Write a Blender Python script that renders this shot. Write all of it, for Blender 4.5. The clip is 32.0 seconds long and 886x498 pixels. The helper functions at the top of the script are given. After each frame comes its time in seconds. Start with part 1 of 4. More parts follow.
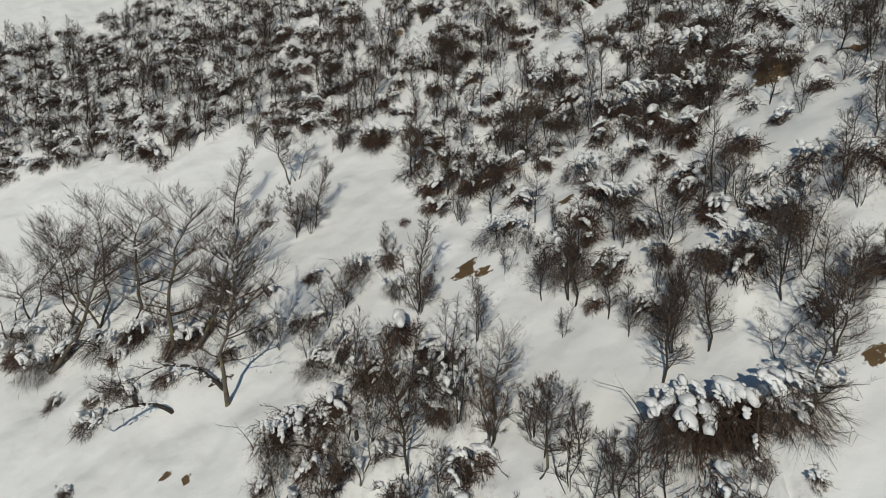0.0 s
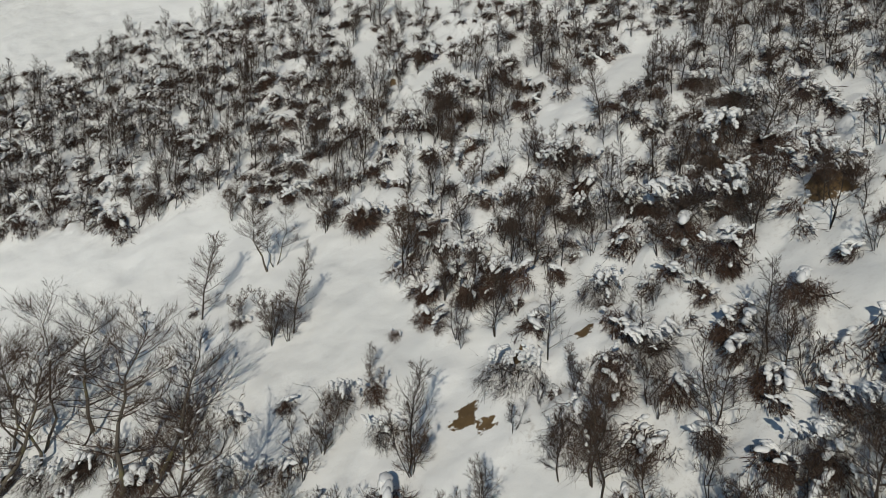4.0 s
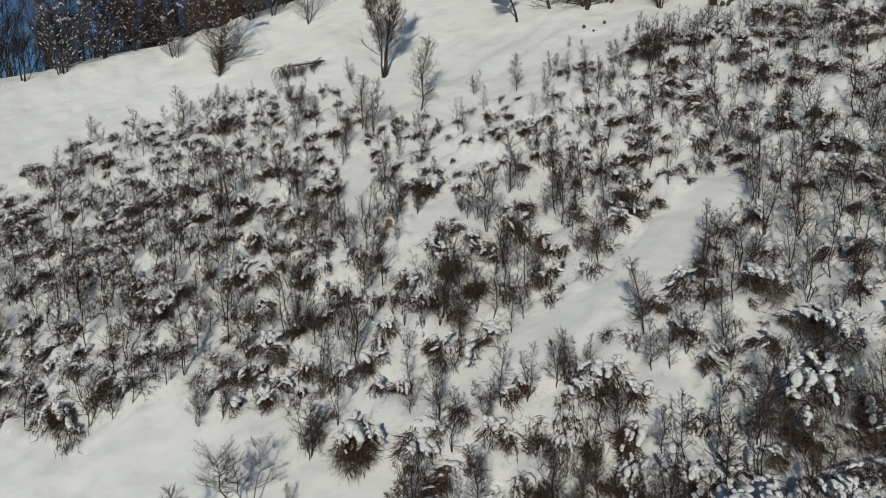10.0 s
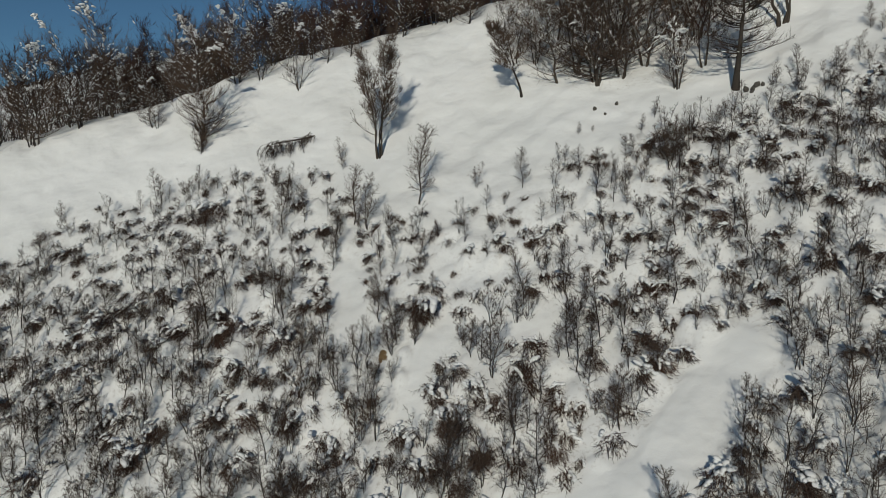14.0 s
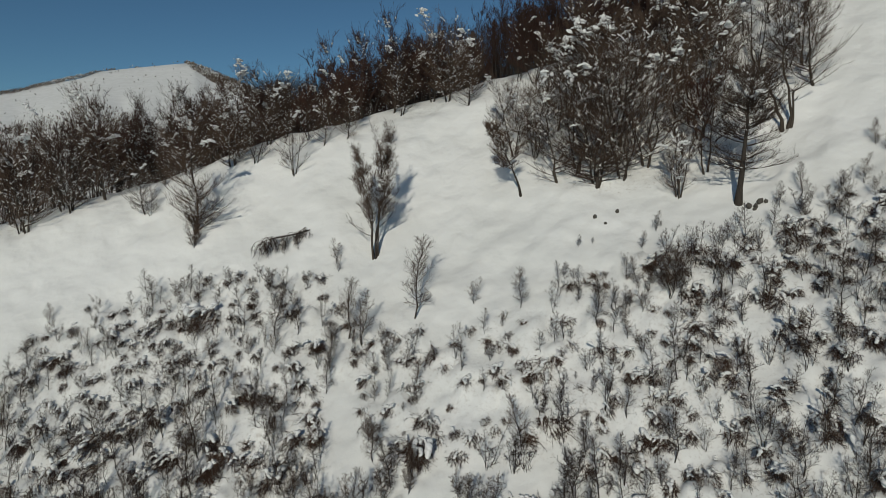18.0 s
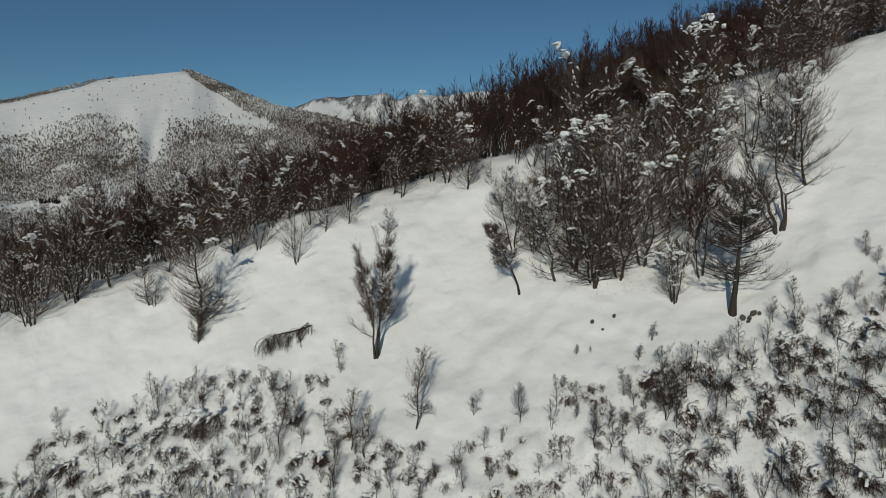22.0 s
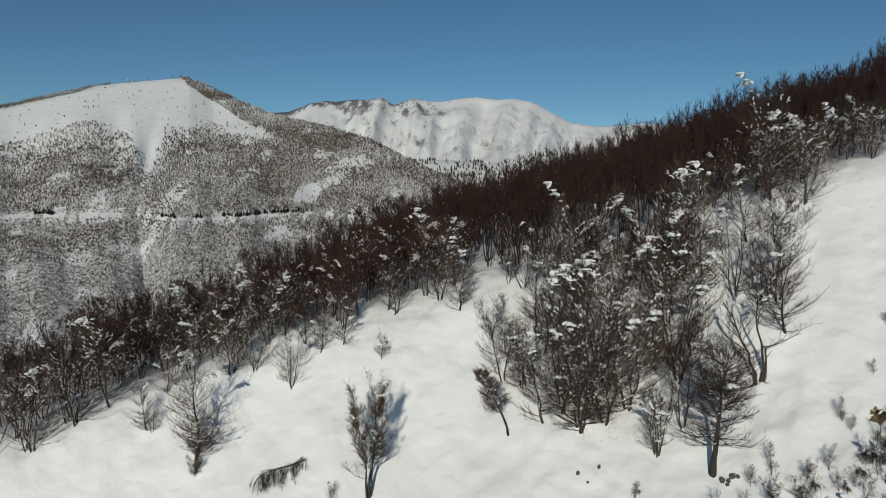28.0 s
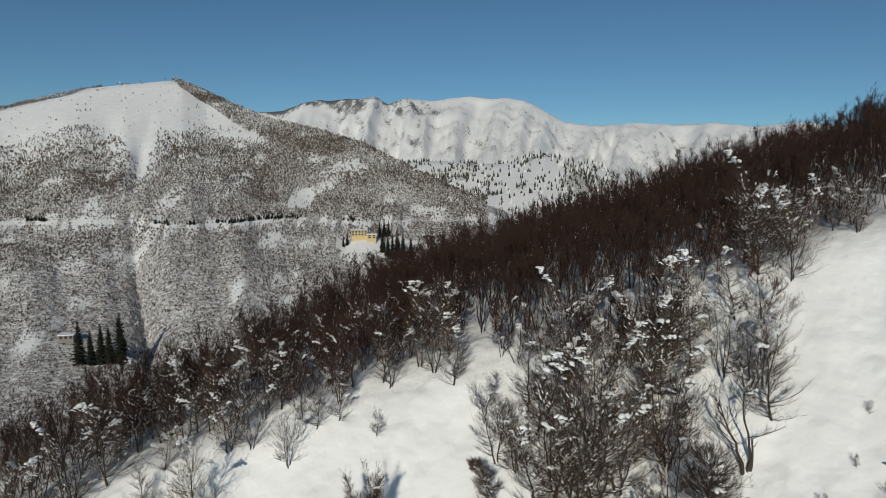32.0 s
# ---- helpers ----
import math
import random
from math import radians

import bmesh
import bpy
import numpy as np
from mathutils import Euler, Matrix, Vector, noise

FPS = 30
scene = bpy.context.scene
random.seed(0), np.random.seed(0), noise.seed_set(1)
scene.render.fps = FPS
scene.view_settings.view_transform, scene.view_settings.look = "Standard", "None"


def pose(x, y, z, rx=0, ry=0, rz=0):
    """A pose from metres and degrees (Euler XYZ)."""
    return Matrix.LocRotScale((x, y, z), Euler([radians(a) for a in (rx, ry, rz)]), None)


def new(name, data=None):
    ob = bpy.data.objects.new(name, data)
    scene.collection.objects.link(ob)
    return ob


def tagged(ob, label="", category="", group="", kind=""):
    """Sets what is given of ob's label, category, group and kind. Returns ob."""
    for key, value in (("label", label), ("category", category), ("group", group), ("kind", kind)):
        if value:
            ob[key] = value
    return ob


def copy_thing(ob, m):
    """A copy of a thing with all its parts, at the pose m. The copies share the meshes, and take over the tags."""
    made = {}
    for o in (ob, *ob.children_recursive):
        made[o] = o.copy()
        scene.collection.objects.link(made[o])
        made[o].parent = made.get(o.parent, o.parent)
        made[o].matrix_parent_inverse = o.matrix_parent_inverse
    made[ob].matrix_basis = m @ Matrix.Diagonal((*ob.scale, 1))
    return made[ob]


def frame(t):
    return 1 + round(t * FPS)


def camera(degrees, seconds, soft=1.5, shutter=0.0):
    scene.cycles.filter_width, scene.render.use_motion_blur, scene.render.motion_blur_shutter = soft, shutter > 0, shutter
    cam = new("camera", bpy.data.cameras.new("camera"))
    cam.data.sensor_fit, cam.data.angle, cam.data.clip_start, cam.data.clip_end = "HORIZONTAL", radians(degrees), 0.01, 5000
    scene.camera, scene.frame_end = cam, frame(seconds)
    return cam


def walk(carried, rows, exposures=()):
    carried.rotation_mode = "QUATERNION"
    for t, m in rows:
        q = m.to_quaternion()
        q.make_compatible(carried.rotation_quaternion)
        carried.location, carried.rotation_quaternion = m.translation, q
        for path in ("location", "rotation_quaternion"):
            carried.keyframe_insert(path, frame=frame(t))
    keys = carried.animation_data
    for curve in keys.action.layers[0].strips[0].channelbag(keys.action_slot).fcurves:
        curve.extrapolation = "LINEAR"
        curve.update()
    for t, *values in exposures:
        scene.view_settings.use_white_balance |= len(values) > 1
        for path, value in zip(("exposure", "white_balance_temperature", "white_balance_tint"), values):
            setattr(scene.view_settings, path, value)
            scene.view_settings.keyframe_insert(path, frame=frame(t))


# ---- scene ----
cam = camera(71.1, 32.0, soft=0.85)
METRES, EYE, TILT, LEAN, TURN = 60.0, 30.0, -7.5, 0.0, 0.0
LIGHT = [(0.0, -0.27, 6980, 6), (13.0, -0.42, 6950, 5), (19.0, -0.46, 6950, 4), (25.0, -0.28, 6850, 4), (32.0, -0.05, 6950, 6)]
ROWS = [
    (0.0, 0.0, 0.0, 0.0, 0.0, 0.0, 0.0),
    (0.5, 0.0005, 0.005, 0.0095, -0.02, 0.01, -0.06),
    (1.0, 0.0009, 0.0103, 0.019, -0.06, 0.01, -0.13),
    (1.5, 0.0012, 0.0166, 0.0286, -0.08, 0.0, -0.15),
    (2.0, 0.0013, 0.0242, 0.0385, -0.11, -0.02, -0.15),
    (2.5, 0.0018, 0.0328, 0.0486, -0.12, -0.04, -0.19),
    (3.0, 0.0018, 0.0423, 0.0588, -0.15, -0.07, -0.21),
    (3.5, 0.0016, 0.0529, 0.0692, -0.16, -0.11, -0.15),
    (5.5, -0.0004, 0.1029, 0.114, -0.29, -0.08, 0.1),
    (6.0, -0.0008, 0.1176, 0.1266, -0.31, -0.09, 0.17),
    (6.5, -0.0012, 0.1325, 0.1393, -0.35, -0.07, 0.19),
    (7.0, -0.0016, 0.147, 0.1531, -0.36, -0.04, 0.25),
    (7.5, -0.0024, 0.1591, 0.1689, -0.39, -0.06, 0.34),
    (8.0, -0.0034, 0.1646, 0.184, -0.38, -0.03, 0.42),
    (8.5, -0.0045, 0.1647, 0.1983, -0.38, 0.0, 0.53),
    (9.0, -0.0049, 0.163, 0.2125, -0.4, -0.01, 0.56),
    (9.5, -0.0057, 0.1611, 0.2267, -0.45, 0.01, 0.61),
    (10.0, -0.0059, 0.1593, 0.2408, -0.48, 0.0, 0.67),
    (10.5, -0.0058, 0.1594, 0.2547, -0.52, 0.02, 0.68),
    (11.0, -0.0056, 0.1622, 0.269, -0.54, 0.0, 0.69),
    (11.5, -0.0054, 0.1678, 0.2828, -0.56, 0.05, 0.62),
    (12.0, -0.0054, 0.1754, 0.2977, -0.58, -0.02, 0.62),
    (12.5, -0.0061, 0.1851, 0.3126, -0.65, -0.03, 0.61),
    (13.0, -0.0057, 0.1956, 0.328, -0.66, -0.09, 0.59),
    (13.5, -0.0057, 0.2072, 0.3434, -0.68, -0.07, 0.61),
    (14.0, -0.0063, 0.2192, 0.3594, -0.73, -0.08, 0.68),
    (14.5, -0.0065, 0.232, 0.3751, -0.75, -0.0, 0.76),
    (16.5, -0.0061, 0.241, 0.4377, -0.93, 0.05, 0.52),
    (17.0, -0.0054, 0.2379, 0.452, -0.95, 0.09, 0.44),
    (17.5, -0.004, 0.235, 0.4671, -0.92, 0.11, 0.18),
    (18.0, -0.0048, 0.2325, 0.4817, -0.99, 0.2, 0.11),
    (18.5, -0.0044, 0.2307, 0.4964, -0.98, 0.24, 0.07),
    (19.0, -0.0047, 0.2288, 0.5103, -0.97, 0.29, 0.08),
    (19.5, -0.0051, 0.2269, 0.5246, -0.96, 0.31, 0.15),
    (20.0, -0.0056, 0.2251, 0.54, -0.97, 0.33, 0.25),
    (20.5, -0.0065, 0.2234, 0.5559, -1.03, 0.29, 0.31),
    (21.0, -0.0062, 0.2218, 0.5716, -1.03, 0.32, 0.36),
    (21.5, -0.0058, 0.2201, 0.5871, -1.04, 0.36, 0.33),
    (22.0, -0.0063, 0.2181, 0.6025, -1.11, 0.44, 0.34),
    (22.5, -0.0056, 0.2154, 0.6182, -1.1, 0.44, 0.31),
    (23.0, -0.0056, 0.2132, 0.6339, -1.17, 0.45, 0.18),
    (23.5, -0.004, 0.211, 0.6491, -1.13, 0.57, 0.08),
    (24.0, -0.004, 0.2084, 0.6634, -1.18, 0.68, -0.02),
    (24.5, -0.0032, 0.206, 0.6784, -1.18, 0.75, -0.14),
    (25.0, -0.0036, 0.2038, 0.6932, -1.26, 0.81, -0.19),
    (25.5, -0.0034, 0.202, 0.7078, -1.3, 0.83, -0.26),
    (27.5, -0.0038, 0.1935, 0.7681, -1.53, 0.8, -0.33),
    (28.0, -0.0039, 0.1916, 0.783, -1.6, 0.79, -0.36),
    (28.5, -0.0042, 0.1897, 0.7984, -1.67, 0.76, -0.32),
    (29.0, -0.0041, 0.1878, 0.8141, -1.74, 0.77, -0.33),
    (29.5, -0.0043, 0.1859, 0.8301, -1.8, 0.75, -0.32),
    (30.0, -0.0042, 0.1834, 0.8455, -1.87, 0.74, -0.33),
    (30.5, -0.0043, 0.1816, 0.8609, -1.94, 0.7, -0.3),
    (31.0, -0.0044, 0.1796, 0.8759, -2.01, 0.68, -0.29),
    (31.5, -0.0045, 0.1781, 0.8908, -2.08, 0.65, -0.29),
    (32.0, -0.0049, 0.1752, 0.9063, -2.14, 0.62, -0.24),
]
walk(cam, [(t, pose(0, 0, EYE, TILT, LEAN, TURN) @ pose(METRES * x, METRES * y, METRES * z, 90 + pitch, roll, yaw)) for t, x, y, z, yaw, pitch, roll in ROWS], exposures=LIGHT)

# ---- light ----
SUN_TURN, SUN_RISE = radians(12), radians(25)
world = bpy.data.worlds.new("sky")
scene.world = world
world.use_nodes = True
wn = world.node_tree
sky = wn.nodes.new("ShaderNodeTexSky")
sky.sky_type, sky.sun_disc = "NISHITA", False
sky.sun_elevation, sky.sun_rotation = SUN_RISE, radians(180) + SUN_TURN
sky.altitude, sky.air_density, sky.dust_density, sky.ozone_density = 2600, 1.0, 0.0, 4.0
clear = wn.nodes.new("ShaderNodeMix")
clear.data_type, clear.blend_type = "RGBA", "MULTIPLY"
clear.inputs[0].default_value, clear.inputs[7].default_value = 1.0, (0.76, 1.0, 1.04, 1.0)
wn.links.new(sky.outputs[0], clear.inputs[6])
wn.links.new(clear.outputs[2], wn.nodes["Background"].inputs[0])
wn.nodes["Background"].inputs[1].default_value = 0.06
sun = new("sun", bpy.data.lights.new("sun", "SUN"))
sun.data.energy, sun.data.angle, sun.data.color = 2.7, radians(0.6), (1.0, 0.955, 0.885)
way = Vector((math.sin(SUN_TURN) * math.cos(SUN_RISE), math.cos(SUN_TURN) * math.cos(SUN_RISE), -math.sin(SUN_RISE)))
sun.matrix_world = Matrix.Translation((-60, -120, 160)) @ way.to_track_quat("-Z", "Y").to_matrix().to_4x4()


# ---- materials ----
class Mat:
    """A node material with short names for its wiring."""

    def __init__(self, name, rough=0.8, specular=0.3):
        self.mat = bpy.data.materials.new(name)
        self.mat.use_nodes = True
        self.tree = self.mat.node_tree
        self.shader = self.tree.nodes["Principled BSDF"]
        self.shader.inputs["Roughness"].default_value = rough
        self.shader.inputs["Specular IOR Level"].default_value = specular

    def add(self, kind):
        return self.tree.nodes.new("ShaderNode" + kind)

    def put(self, value, socket):
        if isinstance(value, bpy.types.NodeSocket):
            self.tree.links.new(value, socket)
        else:
            socket.default_value = value

    def place(self):
        return self.add("NewGeometry").outputs["Position"]

    def noise(self, scale, detail=4.0, rough=0.55, where=None, warp=0.0, stretch=None):
        where = where or self.place()
        if stretch:
            m = self.add("Mapping")
            self.put(where, m.inputs[0])
            m.inputs["Scale"].default_value = stretch
            where = m.outputs[0]
        n = self.add("TexNoise")
        self.put(where, n.inputs["Vector"])
        n.inputs["Scale"].default_value, n.inputs["Detail"].default_value = scale, detail
        n.inputs["Roughness"].default_value, n.inputs["Distortion"].default_value = rough, warp
        return n.outputs["Fac"]

    def ramp(self, value, low, high, a=0.0, b=1.0):
        n = self.add("MapRange")
        n.interpolation_type = "SMOOTHSTEP"
        for i, v in enumerate((value, low, high, a, b)):
            self.put(v, n.inputs[i])
        return n.outputs[0]

    def math(self, op, a, b=0.0):
        n = self.add("Math")
        n.operation = op
        self.put(a, n.inputs[0])
        self.put(b, n.inputs[1])
        return n.outputs[0]

    def mix(self, fac, a, b):
        n = self.add("Mix")
        n.data_type = "RGBA"
        self.put(fac, n.inputs[0])
        for v, s in ((a, n.inputs[6]), (b, n.inputs[7])):
            self.put(v if isinstance(v, bpy.types.NodeSocket) else (*v, 1.0), s)
        return n.outputs[2]

    def attribute(self, name):
        n = self.add("Attribute")
        n.attribute_name = name
        return n.outputs["Fac"]

    def random(self):
        return self.add("ObjectInfo").outputs["Random"]

    def island(self):
        return self.add("NewGeometry").outputs["Random Per Island"]

    def up(self):
        n = self.add("SeparateXYZ")
        self.put(self.add("NewGeometry").outputs["Normal"], n.inputs[0])
        return n.outputs[2]

    def color(self, value):
        self.put(value if isinstance(value, bpy.types.NodeSocket) else (*value, 1.0), self.shader.inputs["Base Color"])
        return self

    def bump(self, value, strength, distance):
        n = self.add("Bump")
        n.inputs["Strength"].default_value, n.inputs["Distance"].default_value = strength, distance
        self.put(value, n.inputs["Height"])
        self.tree.links.new(n.outputs[0], self.shader.inputs["Normal"])
        return self


SNOW, SNOW_OLD = (0.86, 0.86, 0.85), (0.74, 0.74, 0.72)


def ground_material():
    m = Mat("snow_ground", 0.62, 0.25)
    broad, fine = m.noise(0.11, 3), m.noise(1.7, 5, 0.6)
    snow = m.mix(m.ramp(broad, 0.35, 0.65), SNOW, (0.80, 0.80, 0.785))
    # shadows of fine twigs on the snow, painted in as a grey-brown speckle
    twig_shade = m.ramp(m.noise(3.4, 7, 0.8), 0.50, 0.68)
    snow = m.mix(m.math("MULTIPLY", twig_shade, m.math("MULTIPLY", m.attribute("brush"), 0.55)), snow, (0.36, 0.315, 0.275))
    soil = m.mix(m.noise(3.0, 5), (0.07, 0.045, 0.025), (0.20, 0.13, 0.06))
    bare = m.ramp(m.math("ADD", m.attribute("soil"), m.math("MULTIPLY", m.noise(2.6, 5, 0.7), 1.1)), 1.0, 1.06)
    snow = m.mix(bare, snow, soil)
    speck = m.noise(0.3, 6, 0.85)
    thick = m.ramp(m.math("ADD", speck, m.math("MULTIPLY", m.attribute("wood"), 0.5)), 0.86, 1.10)
    thick = m.math("MULTIPLY", thick, m.ramp(m.attribute("wood"), 0.02, 0.2))
    brown = m.mix(m.noise(0.02, 3), (0.16, 0.14, 0.125), (0.27, 0.245, 0.22))
    col = m.mix(thick, snow, brown)
    streak = m.math("ADD", m.math("MULTIPLY", m.noise(0.02, 7, 0.7, stretch=(1.0, 0.3, 0.35)), 0.7), m.math("MULTIPLY", m.noise(0.05, 6, 0.75), 0.3))
    rock = m.ramp(m.math("ADD", streak, m.math("MULTIPLY", m.attribute("rock"), 0.32)), 0.60, 0.74)
    col = m.mix(m.math("MULTIPLY", rock, m.ramp(m.attribute("rock"), 0.02, 0.2)), col, (0.16, 0.155, 0.155))
    m.color(col)
    drift = m.math("ADD", m.noise(0.6, 1.8, 0.45), m.math("MULTIPLY", fine, 0.13))
    m.bump(drift, 0.85, 0.33)
    return m.mat


def wood_material(name, dark, light, grain=9.0, lichen=None):
    m = Mat(name, 0.85, 0.2)
    col = m.mix(m.noise(grain, 4, stretch=(1, 1, 0.35)), dark, light)
    if lichen:
        col = m.mix(m.ramp(m.noise(2.3, 3), 0.52, 0.66), col, lichen)
    shade = m.mix(m.random(), (0.72, 0.72, 0.74), (1.25, 1.2, 1.15))
    n = m.add("Mix")
    n.data_type, n.blend_type = "RGBA", "MULTIPLY"
    n.inputs[0].default_value = 1.0
    m.put(col, n.inputs[6])
    m.put(shade, n.inputs[7])
    m.color(n.outputs[2]).bump(m.noise(26.0, 4), 0.5, 0.01)
    return m.mat


def snow_material():
    m = Mat("clinging_snow", 0.6, 0.25)
    m.color(m.mix(m.ramp(m.noise(1.3, 3), 0.3, 0.7), (0.86, 0.86, 0.86), (0.78, 0.785, 0.79)))
    m.bump(m.noise(5.0, 4, 0.55), 0.6, 0.08)
    return m.mat


def far_tree_material(name, dark, light, snowy):
    """Distant trees: bare wood or needles, with snow caught in a share of the boughs, more of it in some places."""
    m = Mat(name, 0.9, 0.1)
    one = m.island()
    other = m.math("FRACT", m.math("MULTIPLY", one, 37.7))
    patch = m.math("MULTIPLY", m.math("SUBTRACT", m.noise(0.014, 4, 0.6), 0.5), 1.8)
    m.color(m.mix(m.ramp(m.math("ADD", other, patch), snowy, snowy + 0.1), m.mix(one, dark, light), (0.78, 0.78, 0.77)))
    return m.mat


GROUND = ground_material()
BARK_GREY = wood_material("grey_bark", (0.05, 0.044, 0.037), (0.17, 0.152, 0.128), 7.0, (0.16, 0.145, 0.08))
BARK_DARK = wood_material("dark_bark", (0.032, 0.027, 0.023), (0.075, 0.063, 0.053), 8.0)
TWIG_GREY = wood_material("grey_twigs", (0.052, 0.037, 0.029), (0.110, 0.081, 0.064), 3.0)
TWIG_BROWN = wood_material("brown_twigs", (0.055, 0.039, 0.030), (0.120, 0.086, 0.066), 3.0)
TWIG_RUST = wood_material("rust_brown_twigs", (0.056, 0.034, 0.025), (0.118, 0.074, 0.055), 3.0)
TWIG_RED = wood_material("reddish_twigs", (0.036, 0.019, 0.014), (0.070, 0.038, 0.029), 3.0)
CLING = snow_material()
FAR_WOOD = far_tree_material("distant_bare_wood", (0.055, 0.042, 0.035), (0.175, 0.14, 0.113), 0.74)
FAR_CONIFER = far_tree_material("distant_conifer", (0.035, 0.038, 0.03), (0.10, 0.098, 0.085), 0.7)
CONIFER = far_tree_material("dark_conifer", (0.012, 0.014, 0.010), (0.026, 0.028, 0.02), 2.9)


# ---- terrain ----
def lattice(ix, iy, k):
    h = (ix * 374761393 + iy * 668265263 + k * 1274126177) & 0xFFFFFFFF
    h = ((h ^ (h >> 13)) * 1103515245) & 0xFFFFFFFF
    return ((h ^ (h >> 16)) & 0xFFFF) / 65535.0


def vnoise(x, y, k=0):
    """Smooth value noise in 0..1 on arrays."""
    x, y = np.asarray(x, float), np.asarray(y, float)
    ix, iy = np.floor(x).astype(np.int64), np.floor(y).astype(np.int64)
    fx, fy = x - ix, y - iy
    fx, fy = fx * fx * (3 - 2 * fx), fy * fy * (3 - 2 * fy)
    a, b = lattice(ix, iy, k), lattice(ix + 1, iy, k)
    c, d = lattice(ix, iy + 1, k), lattice(ix + 1, iy + 1, k)
    return (a * (1 - fx) + b * fx) * (1 - fy) + (c * (1 - fx) + d * fx) * fy


def fbm(x, y, k=0, octaves=4, gain=0.5):
    total, amp, size, norm = 0.0, 1.0, 1.0, 0.0
    for i in range(octaves):
        total = total + amp * vnoise(np.asarray(x) * size, np.asarray(y) * size, k + i * 7)
        norm += amp
        amp *= gain
        size *= 2.03
    return total / norm


def smin(a, b, k):
    h = np.clip(0.5 + 0.5 * (b - a) / k, 0, 1)
    return b * (1 - h) + a * h - k * h * (1 - h)


def smax(a, b, k):
    return -smin(-np.asarray(a), -np.asarray(b), k)


SLOPE = (11.386, 0.6479, 0.5613, -0.010368, 0.003099, 0.000334, 0.000016, 0.000063)
HUB = (0.0, 17.5)
# far ridges: bearing (degrees right of ahead), distance and height of the crest, steepness of the face
HILL = [(-54.69, 1150, 60.8, 1.15), (-42.12, 1150, 135.8, 1.15), (-32.95, 1150, 174.7, 1.15), (-28.13, 1175, 209.7, 1.15), (-25.43, 1200, 229.5, 1.15), (-23.21, 1200, 237.6, 1.15), (-21.51, 1200, 243.4, 1.15), (-20.36, 1175, 237.4, 1.15), (-18.57, 1150, 221.3, 1.15), (-16.79, 1075, 196.2, 1.15), (-13.65, 992, 164.6, 1.15), (-9.31, 930, 145.6, 1.15), (-5.31, 850, 123.6, 1.15), (-2.26, 800, 100.6, 1.15), (0.85, 760, 79.7, 1.15), (5.54, 704, 55.1, 1.15), (13.35, 656, 12.3, 1.15), (27.71, 640, -27.3, 1.15)]
MID = [(-12.44, 1500, -67.8, 1.0), (-5.33, 1600, 93.1, 1.0), (-2.26, 1600, 111.1, 0.9), (1.87, 1600, 117.9, 0.8), (6.52, 1500, 108.7, 0.7), (11.09, 1450, 130.4, 0.7), (15.59, 1500, 110.2, 0.8), (17.55, 1600, 95.7, 0.9), (27.13, 1700, 84.5, 1.0), (41.88, 1700, 43.7, 1)]
RANGE = [(-44.86, 4300, 77.2, 2.0), (-21.47, 4300, 238.7, 2), (-15.54, 4300, 423.2, 2), (-14.02, 4200, 475.8, 1.8), (-12.2, 4200, 480.4, 1.8), (-10.74, 4200, 526.9, 1.7), (-9.27, 4200, 562.7, 1.7), (-7.29, 4200, 559.9, 1.7), (-4.28, 4200, 590.9, 1.7), (-2.76, 4250, 554.9, 1.7), (-1.14, 4300, 600.0, 1.6), (1.31, 4300, 579.9, 1.6), (4.48, 4300, 619.2, 1.6), (6.41, 4300, 608.2, 1.6), (9.05, 4300, 589.0, 1.6), (10.98, 4300, 517.3, 1.6), (13.0, 4350, 449.8, 1.7), (15.47, 4500, 429.9, 1.8), (19.27, 4550, 453.2, 1.8), (22.05, 4550, 434.2, 1.8), (25.59, 4550, 439.4, 1.8), (28.55, 4550, 415.3, 1.8), (31.73, 4550, 432.5, 1.8), (38.28, 4550, 364.3, 1.8), (55.91, 4550, 184.8, 1.8)]


def ridge(rows, bearing, r, base_r, base_z, back):
    b = [q[0] for q in rows]
    far, top, power = (np.interp(bearing, b, [q[i] for q in rows]) for i in (1, 2, 3))
    u = np.clip((r - base_r) / np.maximum(far - base_r, 1), 0, 1)
    face = base_z + (top - base_z) * u ** power
    return np.where(r <= far, face, top - (r - far) * back), u, far, top


def near_slope(x, y):
    xc, yc = np.clip(x, -45, 52), np.clip(y, 4, 84)
    c = SLOPE
    z = (c[0] + c[1] * xc + c[2] * yc + c[3] * xc * yc + c[4] * xc ** 2 + c[5] * yc ** 2
         + c[6] * yc ** 3 + c[7] * xc * yc ** 2)
    return z + 0.42 * (x - xc) + 0.55 * (y - yc)


def crest(x, y):
    line = 114 + 1.05 * np.minimum(x, 0)
    past = np.maximum(y - line, 0)
    return 63.6 + np.where(x > 0, 0.315, 0.30) * x - 0.55 * past * past / (past + 14)


